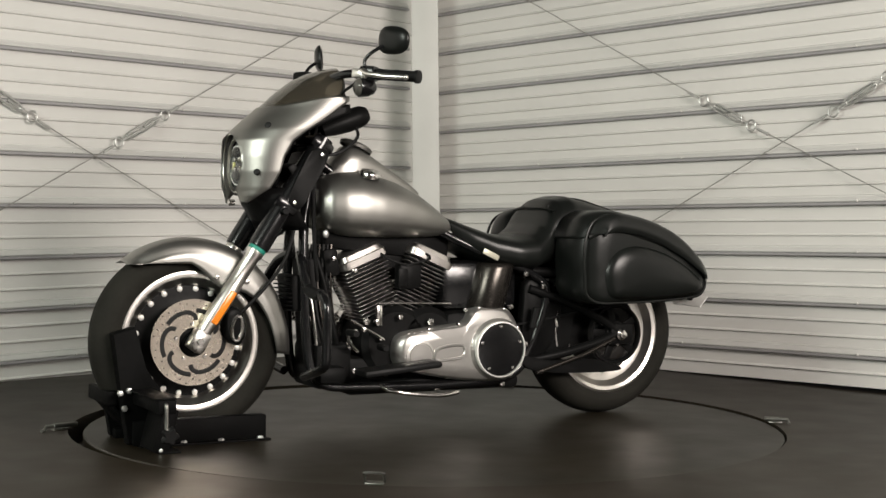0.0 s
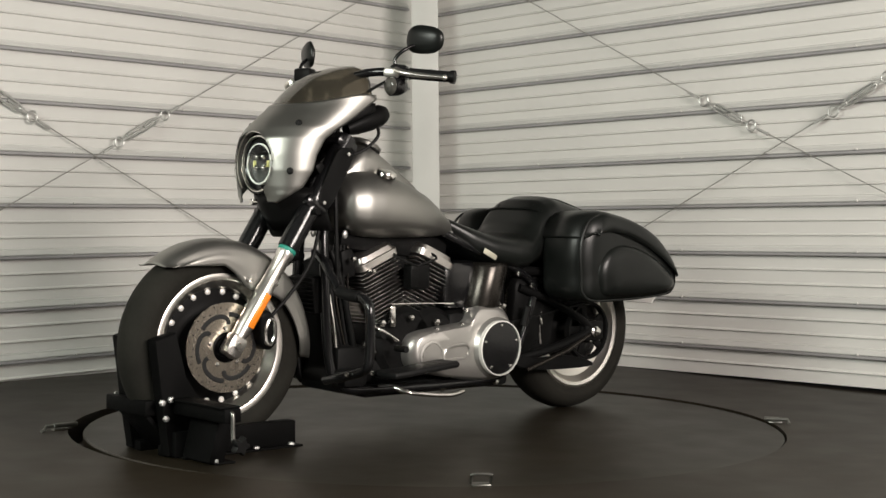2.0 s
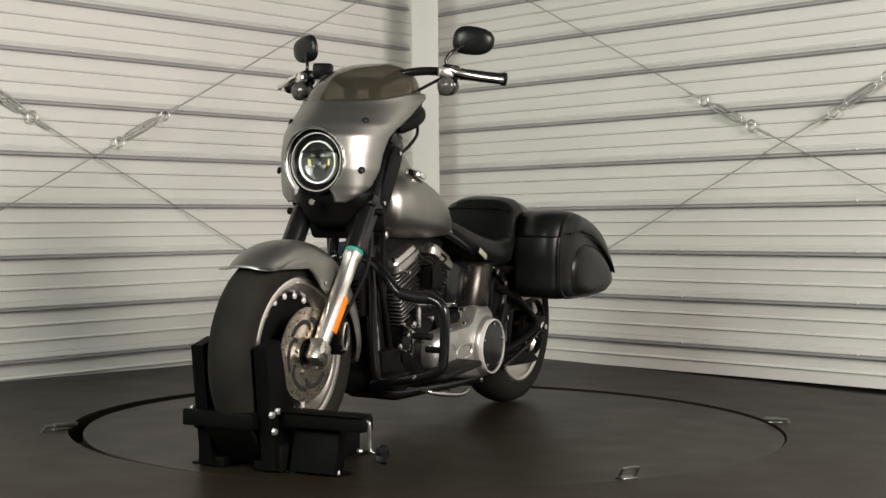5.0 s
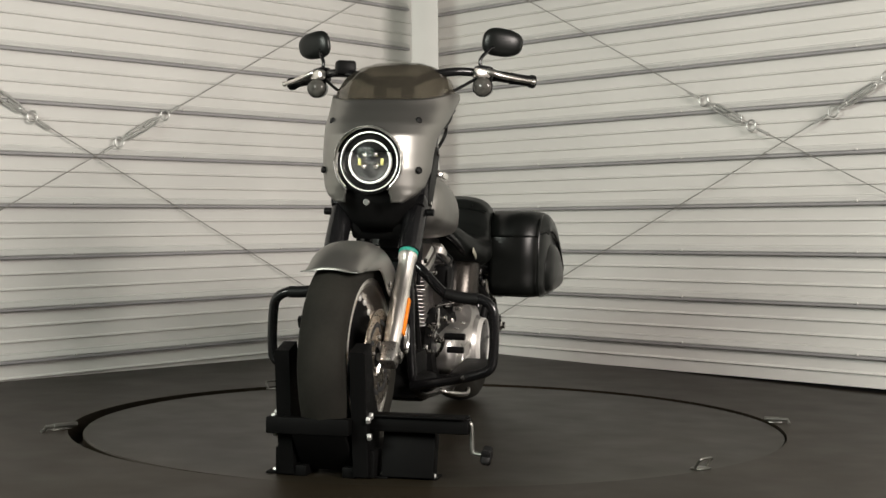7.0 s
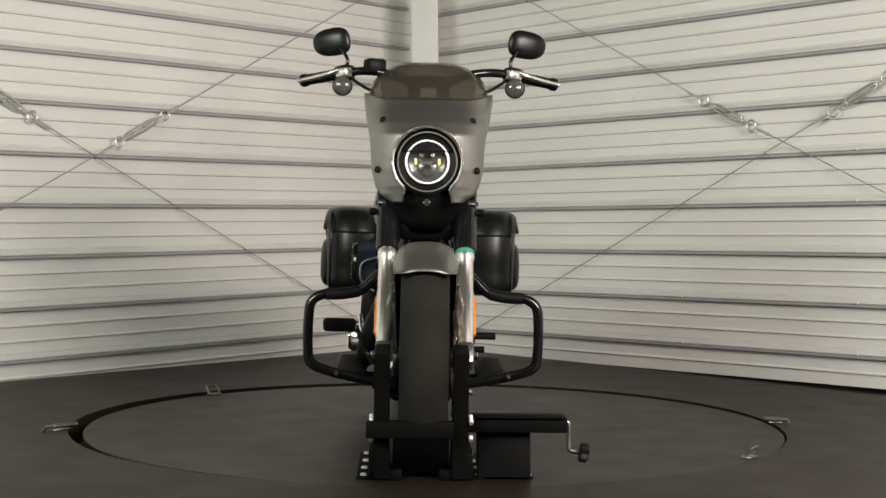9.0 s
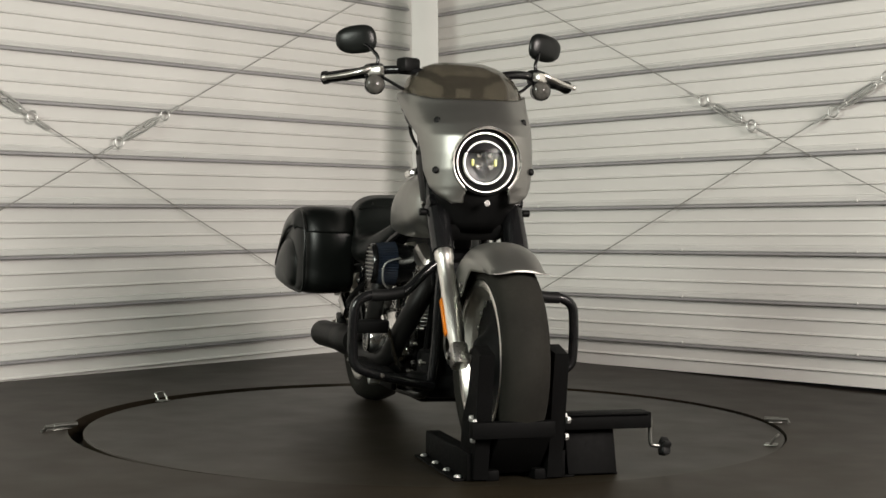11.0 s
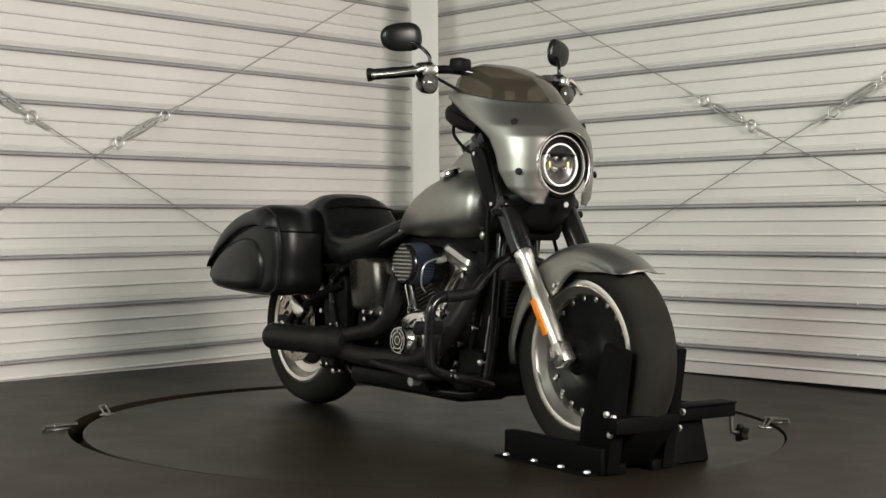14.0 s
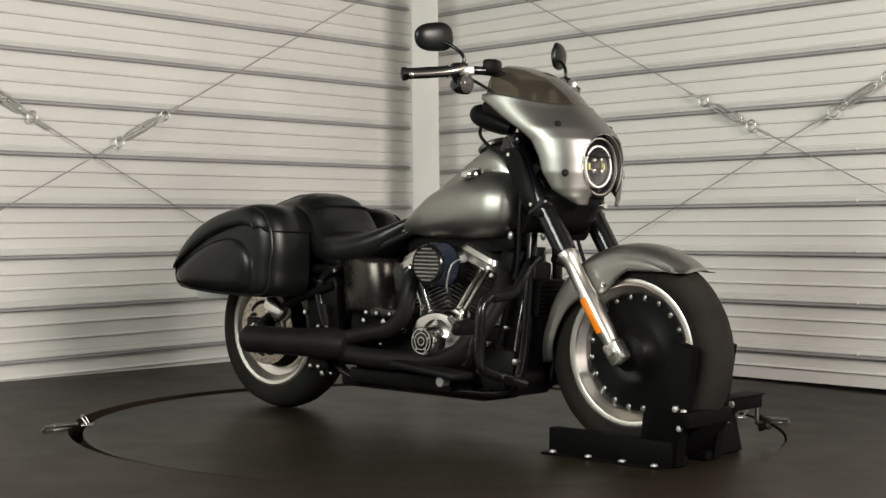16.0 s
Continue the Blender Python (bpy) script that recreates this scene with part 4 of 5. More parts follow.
    for x, y, z, r in ((0.09, -0.345, 0.295, 0.013), (0.11, -0.335, 0.205, 0.010), (0.11, -0.30, 0.34, 0.010), (0.11, -0.255, 0.365, 0.009), (0.10, -0.41, 0.575, 0.009), (-0.11, -0.345, 0.245, 0.012), (-0.12, -0.02, 0.33, 0.010), (-0.12, 0.02, 0.33, 0.010)):
        b = bmesh.new()
        bolt(b, (x, y, z), (1 if x > 0 else -1, 0, 0), r, 0.012)
        part("case_bolt", b, M_CHROME, ENGINE)
    bm = bmesh.new()
    tube(bm, [(0.10, -0.34, 0.37), (0.118, -0.28, 0.335), (0.125, -0.23, 0.305)], 0.005, 8, 3)
    part("shift_link", bm, M_CHROME, ENGINE)
    bm = bmesh.new()
    tube(bm, [(0.105, -0.245, 0.425), (0.105, -0.10, 0.424), (0.105, 0.03, 0.420)], 0.0035, 8, 0)
    part("shift_rod", bm, M_CHROME, ENGINE, "thin chrome shift rod")
    bm = bmesh.new()
    rbox(bm, (0.012, 0.022, 0.07), pose(0.112, -0.246, 0.385), 0.005)
    part("shift_arm", bm, M_CHROME, ENGINE)
    # electrics under the tank and the wiring box ahead of the motor
    bm = bmesh.new()
    rbox(bm, (0.105, 0.47, 0.085), pose(0, -0.185, 0.625, -6, 0, 0), 0.020)
    rbox(bm, (0.075, 0.10, 0.12), pose(0, -0.165, 0.56), 0.015)
    part("wiring_cover", bm, M_CASE, ENGINE, "black wiring cover under the tank")
    bm = bmesh.new()
    rbox(bm, (0.11, 0.10, 0.36), pose(0, -0.435, 0.40, 5, 0, 0), 0.02)
    rbox(bm, (0.15, 0.06, 0.10), pose(0, -0.40, 0.56, 10, 0, 0), 0.02)
    fr = part("horn_box", bm, M_CASE, ENGINE, "black horn and wiring block")
    for k in range(7):
        b = bmesh.new()
        tube(b, [(0.062 - 0.004 * k, -0.40 - 0.012 * k, 0.62), (0.072 - 0.006 * k, -0.405 - 0.013 * k, 0.50), (0.066, -0.39 - 0.014 * k, 0.38), (0.07, -0.37 - 0.012 * k, 0.28 - 0.01 * (k % 3))], 0.0035 + 0.001 * (k % 3), 7, 4)
        part("wiring_lead", b, M_RUBBER if k % 3 else M_GLOSS, fr)
    # tank mount bolts
    for y, z in ((-0.43, 0.655), (0.03, 0.655)):
        for s in (-1, 1):
            b = bmesh.new()
            ball(b, (s * 0.085, y, z), 0.011, 0.6, 1, 1.3, 12)
            part("tank_mount", b, M_STEEL, ENGINE)
    # bright fasteners low on both sides
    for s, x, spots in ((1, 0.118, ((-0.354, 0.284), (-0.334, 0.334), (-0.294, 0.366), (-0.241, 0.309), (-0.170, 0.379), (-0.056, 0.361), (-0.338, 0.535), (-0.133, 0.144), (-0.026, 0.134),
                                    (0.061, 0.141), (0.229, 0.138), (0.382, 0.207), (0.078, 0.397), (0.257, 0.407), (0.318, 0.273))),
                        (-1, 0.128, ((0.391, 0.322), (0.460, 0.369), (0.366, 0.158), (0.321, 0.162), (0.166, 0.356), (0.072, 0.355), (0.152, 0.330), (0.089, 0.280), (-0.301, 0.364),
                                     (-0.347, 0.221), (-0.378, 0.310), (-0.496, 0.261), (-0.457, 0.364), (-0.395, 0.527), (0.043, 0.168), (-0.101, 0.163)))):
        for k, (y, z) in enumerate(spots):
            b = bmesh.new()
            cyl(b, (s * (x - 0.015), y, z), (s * x, y, z), 0.0065, 10)
            bolt(b, (s * x, y, z), (s, 0, 0), 0.0085 + 0.002 * (k % 3), 0.008)
            part("fastener", b, M_CHROME, ENGINE, "bright bolt head")
    # spark plug leads
    for s, y0 in ((1, -0.24), (1, -0.08)):
        b = bmesh.new()
        tube(b, [(0.085, y0, 0.60), (0.115, y0 + 0.02, 0.575), (0.12, -0.15, 0.55), (0.11, -0.135, 0.53)], 0.0045, 8, 4)
        part("spark_lead", b, M_RUBBER, ENGINE)


engine_details()


# ---- oil tank and side covers ----
def side_covers():
    for s, yc, hw, z0, z1, lean in ((1, 0.185, 0.072, 0.400, 0.560, 0.10), (-1, 0.172, 0.115, 0.385, 0.570, 0.06)):
        rings = []
        for u, k in ((0, 0.90), (0.04, 0.97), (0.10, 1.0), (0.90, 1.0), (0.96, 0.97), (1.0, 0.85)):
            ring = []
            for j in range(25):
                a = math.pi * (j / 24 - 0.5)
                ring.append(Vector((s * (0.05 + 0.112 * k * math.cos(a) ** 0.6), yc + lean * (u - 0.5) * 0.4 + hw * k * math.sin(a), z0 + (z1 - z0) * u)))
            rings.append(ring)
        bm = bmesh.new()
        loft(bm, rings)
        part("oil_tank_cover", bm, M_GLOSS, BIKE, "glossy black curved oil tank cover", 60)
    bm = bmesh.new()
    rbox(bm, (0.19, 0.30, 0.17), pose(0, 0.15, 0.48), 0.03)
    part("oil_tank", bm, M_BLACK, BIKE)
    bm = bmesh.new()
    rbox(bm, (0.004, 0.066, 0.020), pose(0.150, 0.158, 0.590, -24, 0, 0), 0.002)
    part("side_badge", bm, M_BADGE, BIKE, "pale plain badge bar below the seat")
    bm = bmesh.new()
    rbox(bm, (0.05, 0.16, 0.035), pose(-0.135, 0.06, 0.385), 0.010)
    b2 = part("transmission_bracket", bm, M_BLACK, BIKE)
    for y in (0.015, 0.075, 0.125):
        b = bmesh.new()
        bolt(b, (-0.160, y, 0.385), (-1, 0, 0), 0.009, 0.007)
        part("bracket_bolt", b, M_CHROME, b2)
    bm = bmesh.new()
    rbox(bm, (0.22, 0.26, 0.17), pose(0, 0.14, 0.31), 0.035)
    part("gearbox", bm, M_CASE, BIKE, "black gearbox housing")


side_covers()


# ---- frame ----
def chassis():
    def rail(name, pts, r, material=M_BLACK, sm=5, label=""):
        bm = bmesh.new()
        tube(bm, pts, r, 12, sm)
        return part(name, bm, material, BIKE, label)

    for s in (-1, 1):
        rail("frame_tube", [(s * 0.03, -0.46, 0.83), (s * 0.055, -0.495, 0.70), (s * 0.075, -0.500, 0.50), (s * 0.085, -0.485, 0.25), (s * 0.10, -0.44, 0.165), (s * 0.11, -0.30, 0.150),
                            (s * 0.115, 0.0, 0.145), (s * 0.115, 0.24, 0.160), (s * 0.11, 0.33, 0.22)], 0.0165)
        rail("frame_tube", [(s * 0.03, -0.42, 0.88), (s * 0.05, -0.30, 0.80), (s * 0.06, -0.05, 0.69), (s * 0.10, 0.08, 0.625), (s * 0.12, 0.22, 0.568), (s * 0.125, 0.33, 0.525), (s * 0.125, 0.40, 0.46), (s * 0.115, 0.36, 0.30), (s * 0.11, 0.31, 0.20)], 0.0145)
        rail("swingarm_tube", [(s * 0.10, 0.31, 0.21), (s * 0.130, 0.45, 0.235), (s * 0.135, 0.60, 0.270), (s * 0.135, 0.690, 0.300)], 0.016, M_SATIN)
        rail("swingarm_tube", [(s * 0.12, 0.33, 0.47), (s * 0.135, 0.48, 0.42), (s * 0.135, 0.62, 0.36), (s * 0.135, 0.700, 0.312)], 0.015, M_SATIN)
        rail("fender_strut", [(s * 0.115, 0.34, 0.53), (s * 0.125, 0.50, 0.52), (s * 0.13, 0.70, 0.50), (s * 0.125, 0.86, 0.47)], 0.017, M_SATIN)
        bm = bmesh.new()
        rbox(bm, (0.018, 0.095, 0.075), pose(s * 0.138, 0.713, 0.302), 0.012)
        ap = part("axle_plate", bm, M_SATIN, BIKE)
        bm = bmesh.new()
        lathe(bm, [(0.020, 0), (0.020, 0.012), (0.013, 0.016), (0.013, 0.026), (0.006, 0.028)], basis((s * 0.146, RY, RZ), (s * 1.1, RY, RZ)), 6 if s < 0 else 18, True)
        part("axle_nut", bm, M_CHROME, ap)
        for y, z in ((0.303, 0.522), (0.374, 0.478)):
            b = bmesh.new()
            bolt(b, (s * 0.140, y, z), (s, 0, 0), 0.011, 0.010)
            part("strut_bolt", b, M_CHROME, BIKE)
        bm = bmesh.new()
        plate(bm, outline([(0.33, 0.50), (0.43, 0.49), (0.47, 0.40), (0.44, 0.28), (0.36, 0.22), (0.31, 0.26), (0.31, 0.42)], 3), s * 0.085, s * 0.118, 0.008)
        part("frame_side_plate", bm, M_SATIN, BIKE)
        # lower bracing beside the front tubes
        rail("radiating_hose", [(s * 0.045, -0.455, 0.60), (s * 0.07, -0.43, 0.50), (s * 0.08, -0.40, 0.36), (s * 0.085, -0.38, 0.27)], 0.010, M_SATIN)
        rail("steel_line", [(s * 0.060, -0.475, 0.48), (s * 0.075, -0.465, 0.38), (s * 0.08, -0.455, 0.29)], 0.006, M_CHROME)
    rail("backbone", [(0, -0.45, 0.87), (0, -0.25, 0.78), (0, 0.0, 0.69), (0, 0.12, 0.64)], 0.028)
    bm = bmesh.new()
    cyl(bm, (0, -0.545, 0.755), (0, -0.435, 0.945), 0.034, 24)
    part("steering_head", bm, M_BLACK, BIKE)
    bm = bmesh.new()
    plate(bm, [(-0.50, 0.92), (-0.44, 0.935), (-0.43, 0.90), (-0.50, 0.78), (-0.56, 0.70), (-0.585, 0.72)], -0.05, 0.05, 0.006)
    part("neck_gusset", bm, M_SATIN, BIKE)
    rail("rear_axle", [(-0.15, RY, RZ), (0.15, RY, RZ)], 0.012, M_STEEL, 0)
    # belt, pulley and guard on the left, calliper on the right
    m = Matrix.Translation((0.112, RY, RZ)) @ Matrix.Rotation(radians(90), 4, "Y")
    bm = bmesh.new()
    lathe(bm, [(0.100, -0.012), (0.108, -0.012), (0.108, 0.012), (0.100, 0.012), (0.094, 0.004), (0.094, -0.004), (0.100, -0.012)], m, 60)
    lathe(bm, [(0.045, -0.01), (0.045, 0.016), (0.028, 0.020), (0.0005, 0.020)], m, 32)
    for k in range(5):
        a = 2 * math.pi * (k + 0.2) / 5
        rbox(bm, (0.010, 0.030, 0.062), Matrix.Translation((0.112, RY, RZ)) @ Matrix.Rotation(a, 4, "X") @ pose(0, 0, 0.070), 0.004)
    pul = part("belt_pulley", bm, M_SATIN, BIKE, "black spoked belt pulley")
    for k in range(5):
        a = 2 * math.pi * (k + 0.7) / 5
        b = bmesh.new()
        bolt(b, (0.130, RY + 0.036 * math.cos(a), RZ + 0.036 * math.sin(a)), (1, 0, 0), 0.008, 0.007)
        part("pulley_bolt", b, M_CHROME, pul)
    bm = bmesh.new()
    for z0, z1 in ((0.106, 0.335), (-0.106, 0.195)):
        loft(bm, [[Vector((x, y, z)) for x, z in ((0.100, z_ - 0.003), (0.124, z_ - 0.003), (0.124, z_ + 0.003), (0.100, z_ + 0.003))] for y, z_ in ((RY, RZ + z0), (0.22, z1))])
    part("drive_belt", bm, M_RUBBER, BIKE)
    bm = bmesh.new()
    plate(bm, outline([(0.30, 0.235), (0.42, 0.215), (0.58, 0.215), (0.70, 0.190), (0.72, 0.17), (0.62, 0.165), (0.44, 0.17), (0.32, 0.19)], 3), 0.118, 0.134, 0.005)
    part("belt_guard", bm, M_SATIN, BIKE)
    bm = bmesh.new()
    plate(bm, outline([(0.42, 0.52), (0.60, 0.51), (0.585, 0.44), (0.535, 0.38), (0.515, 0.31), (0.50, 0.235), (0.44, 0.215), (0.40, 0.25), (0.39, 0.42)], 3), 0.092, 0.112, 0.008)
    hug = part("swingarm_cover", bm, M_SATIN, BIKE, "black cover ahead of the rear tyre")
    bm = bmesh.new()
    tube(bm, [(0.114, 0.462, 0.405), (0.115, 0.447, 0.36), (0.115, 0.447, 0.31), (0.114, 0.456, 0.262)], 0.0035, 8, 4)
    part("bright_edge", bm, M_BRUSH, hug, "bright metal edge strip")
    bm = bmesh.new()
    rbox(bm, (0.016, 0.010, 0.030), pose(0.120, 0.444, 0.345, 20, 0, 0), 0.003)
    part("clip", bm, M_CHROME, hug)
    rail("tie_rod", [(0.150, 0.35, 0.175), (0.155, 0.55, 0.235), (0.152, 0.675, 0.287)], 0.008, M_GLOSS, 0)
    bm = bmesh.new()
    rbox(bm, (0.055, 0.11, 0.06), pose(-0.135, RY - 0.10, RZ + 0.075, 35, 0, 0), 0.018)
    part("rear_calliper", bm, M_CHROME, BIKE, "chrome rear brake calliper")
    bm = bmesh.new()
    out = outline([(-0.775, 0.415), (-0.740, 0.420), (-0.715, 0.385), (-0.712, 0.330), (-0.735, 0.300), (-0.765, 0.315), (-0.780, 0.36)], 3)
    plate(bm, out, 0.085, 0.128, 0.012)
    cal = part("front_calliper", bm, M_SATIN, BIKE, "black front brake calliper")
    bm = bmesh.new()
    tube(bm, [(0.129, -0.758, 0.325), (0.130, -0.760, 0.36), (0.130, -0.748, 0.392), (0.130, -0.730, 0.385), (0.130, -0.728, 0.345), (0.129, -0.740, 0.318)], 0.006, 8, 4, True)
    part("calliper_insert", bm, M_CHROME, cal)
    rail("brake_hose", [(0.105, -0.735, 0.395), (0.110, -0.66, 0.47), (0.11, -0.585, 0.565), (0.10, -0.545, 0.68), (0.08, -0.52, 0.78)], 0.006, M_RUBBER)
    # rear mudguard
    bm = bmesh.new()
    rows = []
    for i in range(33):
        a = radians(-95 + i * 5.4)
        rr = 0.335
        rows.append([Vector((0.118 * math.sin(t), RY + 0.01 + (rr - 0.05 * (1 - math.cos(t))) * math.sin(a), RZ + 0.055 + (rr - 0.05 * (1 - math.cos(t))) * math.cos(a))) for t in np.linspace(-1.5, 1.5, 13)])
    loft(bm, rows, False, False)
    rf = part("rear_fender", bm, M_GLOSS, BIKE, "black rear mudguard", 60)
    sol = rf.modifiers.new("thickness", "SOLIDIFY")
    sol.thickness = 0.004
    bm = bmesh.new()
    rbox(bm, (0.17, 0.055, 0.004), pose(0, 1.130, 0.408, 48, 0, 0), 0.0018)
    part("number_plate", bm, M_WHITE, BIKE, "plain white rear plate")
    bm = bmesh.new()
    rbox(bm, (0.03, 0.09, 0.012), pose(0, 1.10, 0.43, -30, 0, 0), 0.004)
    part("plate_bracket", bm, M_SATIN, BIKE)
    bm = bmesh.new()
    rbox(bm, (0.30, 0.10, 0.06), pose(0, -0.42, 0.195), 0.02)
    part("skid_block", bm, M_CASE, BIKE)
    # underside and jiffy stand
    bm = bmesh.new()
    rbox(bm, (0.20, 0.66, 0.05), pose(0, -0.02, 0.145), 0.018)
    part("sump", bm, M_CASE, BIKE)
    rail("side_stand", [(0.12, -0.24, 0.152), (0.165, -0.20, 0.135), (0.175, -0.05, 0.118), (0.165, 0.03, 0.125)], 0.008, M_CHROME, 5, "folded chrome side stand")


chassis()


# ---- exhaust ----
def exhaust():
    bm = bmesh.new()
    lathe(bm, [(0.034, -0.002), (0.044, -0.006), (0.048, 0.0), (0.049, 0.02), (0.049, 0.37), (0.047, 0.40), (0.044, 0.42), (0.040, 0.46)], basis((-0.215, 0.665, 0.265), (-0.195, 0.22, 0.272)), 36)
    muf = part("muffler", bm, M_PIPE, BIKE, "long matt black muffler")
    bm = bmesh.new()
    lathe(bm, [(0.042, 0.012), (0.0005, 0.014)], basis((-0.215, 0.665, 0.265), (-0.195, 0.22, 0.272)), 30)
    part("muffler_bore", bm, M_GAP, muf)
    bm = bmesh.new()
    tube(bm, [(-0.195, 0.24, 0.285), (-0.19, 0.10, 0.315), (-0.185, 0.0, 0.335), (-0.18, -0.06, 0.385), (-0.175, -0.078, 0.45), (-0.155, -0.075, 0.51), (-0.10, -0.055, 0.525), (-0.06, -0.04, 0.52)], 0.027, 18, 5)
    part("exhaust_pipe", bm, M_PIPE, BIKE, "matt black rear exhaust pipe")
    bm = bmesh.new()
    tube(bm, [(-0.195, 0.26, 0.258), (-0.19, 0.10, 0.237), (-0.185, -0.12, 0.240), (-0.18, -0.27, 0.262), (-0.165, -0.35, 0.33), (-0.13, -0.40, 0.42), (-0.09, -0.41, 0.50), (-0.05, -0.37, 0.53)], 0.033, 18, 5)
    part("exhaust_pipe", bm, M_PIPE, BIKE, "matt black front exhaust pipe")
    bm = bmesh.new()
    tube(bm, [(-0.205, 0.34, 0.272), (-0.2, 0.24, 0.272), (-0.195, 0.17, 0.272)], [0.052, 0.056, 0.044], 24, 3)
    part("collector", bm, M_PIPE, BIKE)
    for y in (0.345, 0.385):
        b = bmesh.new()
        bolt(b, (-0.165, y, 0.185), (-1, 0, 0), 0.010, 0.010)
        part("hanger_bolt", b, M_CHROME, BIKE)
    bm = bmesh.new()
    rbox(bm, (0.03, 0.10, 0.05), pose(-0.15, 0.36, 0.195), 0.01)
    part("exhaust_hanger", bm, M_SATIN, BIKE)
    bm = bmesh.new()
    rbox(bm, (0.02, 0.45, 0.05), pose(-0.15, -0.02, 0.17), 0.01)
    part("exhaust_rail", bm, M_SATIN, BIKE)


exhaust()


# ---- guards, boards and pegs ----
def guards():
    for s in (-1, 1):
        bm = bmesh.new()
        tube(bm, [(s * 0.045, -0.505, 0.585), (s * 0.10, -0.520, 0.565), (s * 0.145, -0.53, 0.528), (s * 0.195, -0.535, 0.482), (s * 0.24, -0.535, 0.472), (s * 0.305, -0.535, 0.468), (s * 0.343, -0.535, 0.445),
                  (s * 0.352, -0.535, 0.395), (s * 0.352, -0.535, 0.30), (s * 0.340, -0.535, 0.255), (s * 0.285, -0.53, 0.232), (s * 0.20, -0.52, 0.212), (s * 0.09, -0.50, 0.190)], 0.0155, 14, 5)
        g = part("engine_guard", bm, M_BLACK, BIKE, "glossy black tubular engine guard")
        bm = bmesh.new()
        tube(bm, [(s * 0.20, -0.536, 0.480), (s * 0.25, -0.536, 0.4705), (s * 0.30, -0.535, 0.4685)], 0.0185, 14, 3)
        part("rubber_sleeve", bm, M_RUBBER, g)
        bm = bmesh.new()
        bolt(bm, (s * 0.262, -0.548, 0.228), (0, -1, 0), 0.008, 0.006)
        part("guard_bolt", bm, M_CHROME, g)
        # rider floorboard
        bm = bmesh.new()
        rbox(bm, (0.10, 0.28, 0.022), pose(s * 0.225, -0.225, 0.222, 5, 0, 0), 0.010)
        fb = part("floorboard", bm, M_RUBBER, BIKE, "black rubber-topped floorboard")
        for k in range(7):
            b = bmesh.new()
            rbox(b, (0.086, 0.014, 0.010), pose(s * 0.225, -0.325 + 0.034 * k, 0.2285 + 0.003 * (k - 3), 5, 0, 0), 0.004, 1)
            part("tread_bar", b, M_RUBBER, fb)
        bm = bmesh.new()
        tube(bm, [(s * 0.10, -0.30, 0.20), (s * 0.16, -0.29, 0.195), (s * 0.22, -0.27, 0.205)], 0.012, 10, 3)
        part("board_bracket", bm, M_SATIN, fb)
        # passenger peg
        bm = bmesh.new()
        cyl(bm, (s * 0.15, 0.33, 0.335), (s * 0.16, 0.34, 0.405), 0.013, 14)
        part("passenger_peg", bm, M_RUBBER, BIKE, "folded black passenger peg")
    # shift pegs and brake pedal
    bm = bmesh.new()
    tube(bm, [(0.13, -0.33, 0.27), (0.155, -0.37, 0.30), (0.165, -0.38, 0.335)], 0.006, 8, 3)
    lv = part("shift_lever", bm, M_CHROME, BIKE)
    bm = bmesh.new()
    cyl(bm, (0.165, -0.38, 0.338), (0.232, -0.38, 0.338), 0.011, 14)
    part("shift_peg", bm, M_RUBBER, lv)
    bm = bmesh.new()
    cyl(bm, (0.15, -0.26, 0.285), (0.205, -0.26, 0.285), 0.011, 14)
    part("shift_peg", bm, M_RUBBER, lv)
    bm = bmesh.new()
    rbox(bm, (0.105, 0.028, 0.045), pose(-0.262, -0.40, 0.365, 20, 0, 0), 0.012)
    bp = part("brake_pedal", bm, M_RUBBER, BIKE, "black rubber brake pedal pad")
    bm = bmesh.new()
    tube(bm, [(-0.13, -0.27, 0.22), (-0.17, -0.33, 0.26), (-0.205, -0.39, 0.345), (-0.22, -0.40, 0.36)], 0.008, 8, 4)
    part("pedal_arm", bm, M_CHROME, bp)
    bm = bmesh.new()
    tube(bm, [(-0.12, -0.33, 0.30), (-0.185, -0.33, 0.33), (-0.20, -0.28, 0.39)], 0.009, 8, 4)
    part("heel_link", bm, M_CHROME, bp)
    bm = bmesh.new()
    cyl(bm, (-0.21, -0.283, 0.190), (-0.245, -0.283, 0.188), 0.016, 16)
    part("board_pivot", bm, M_STEEL, BIKE)


guards()


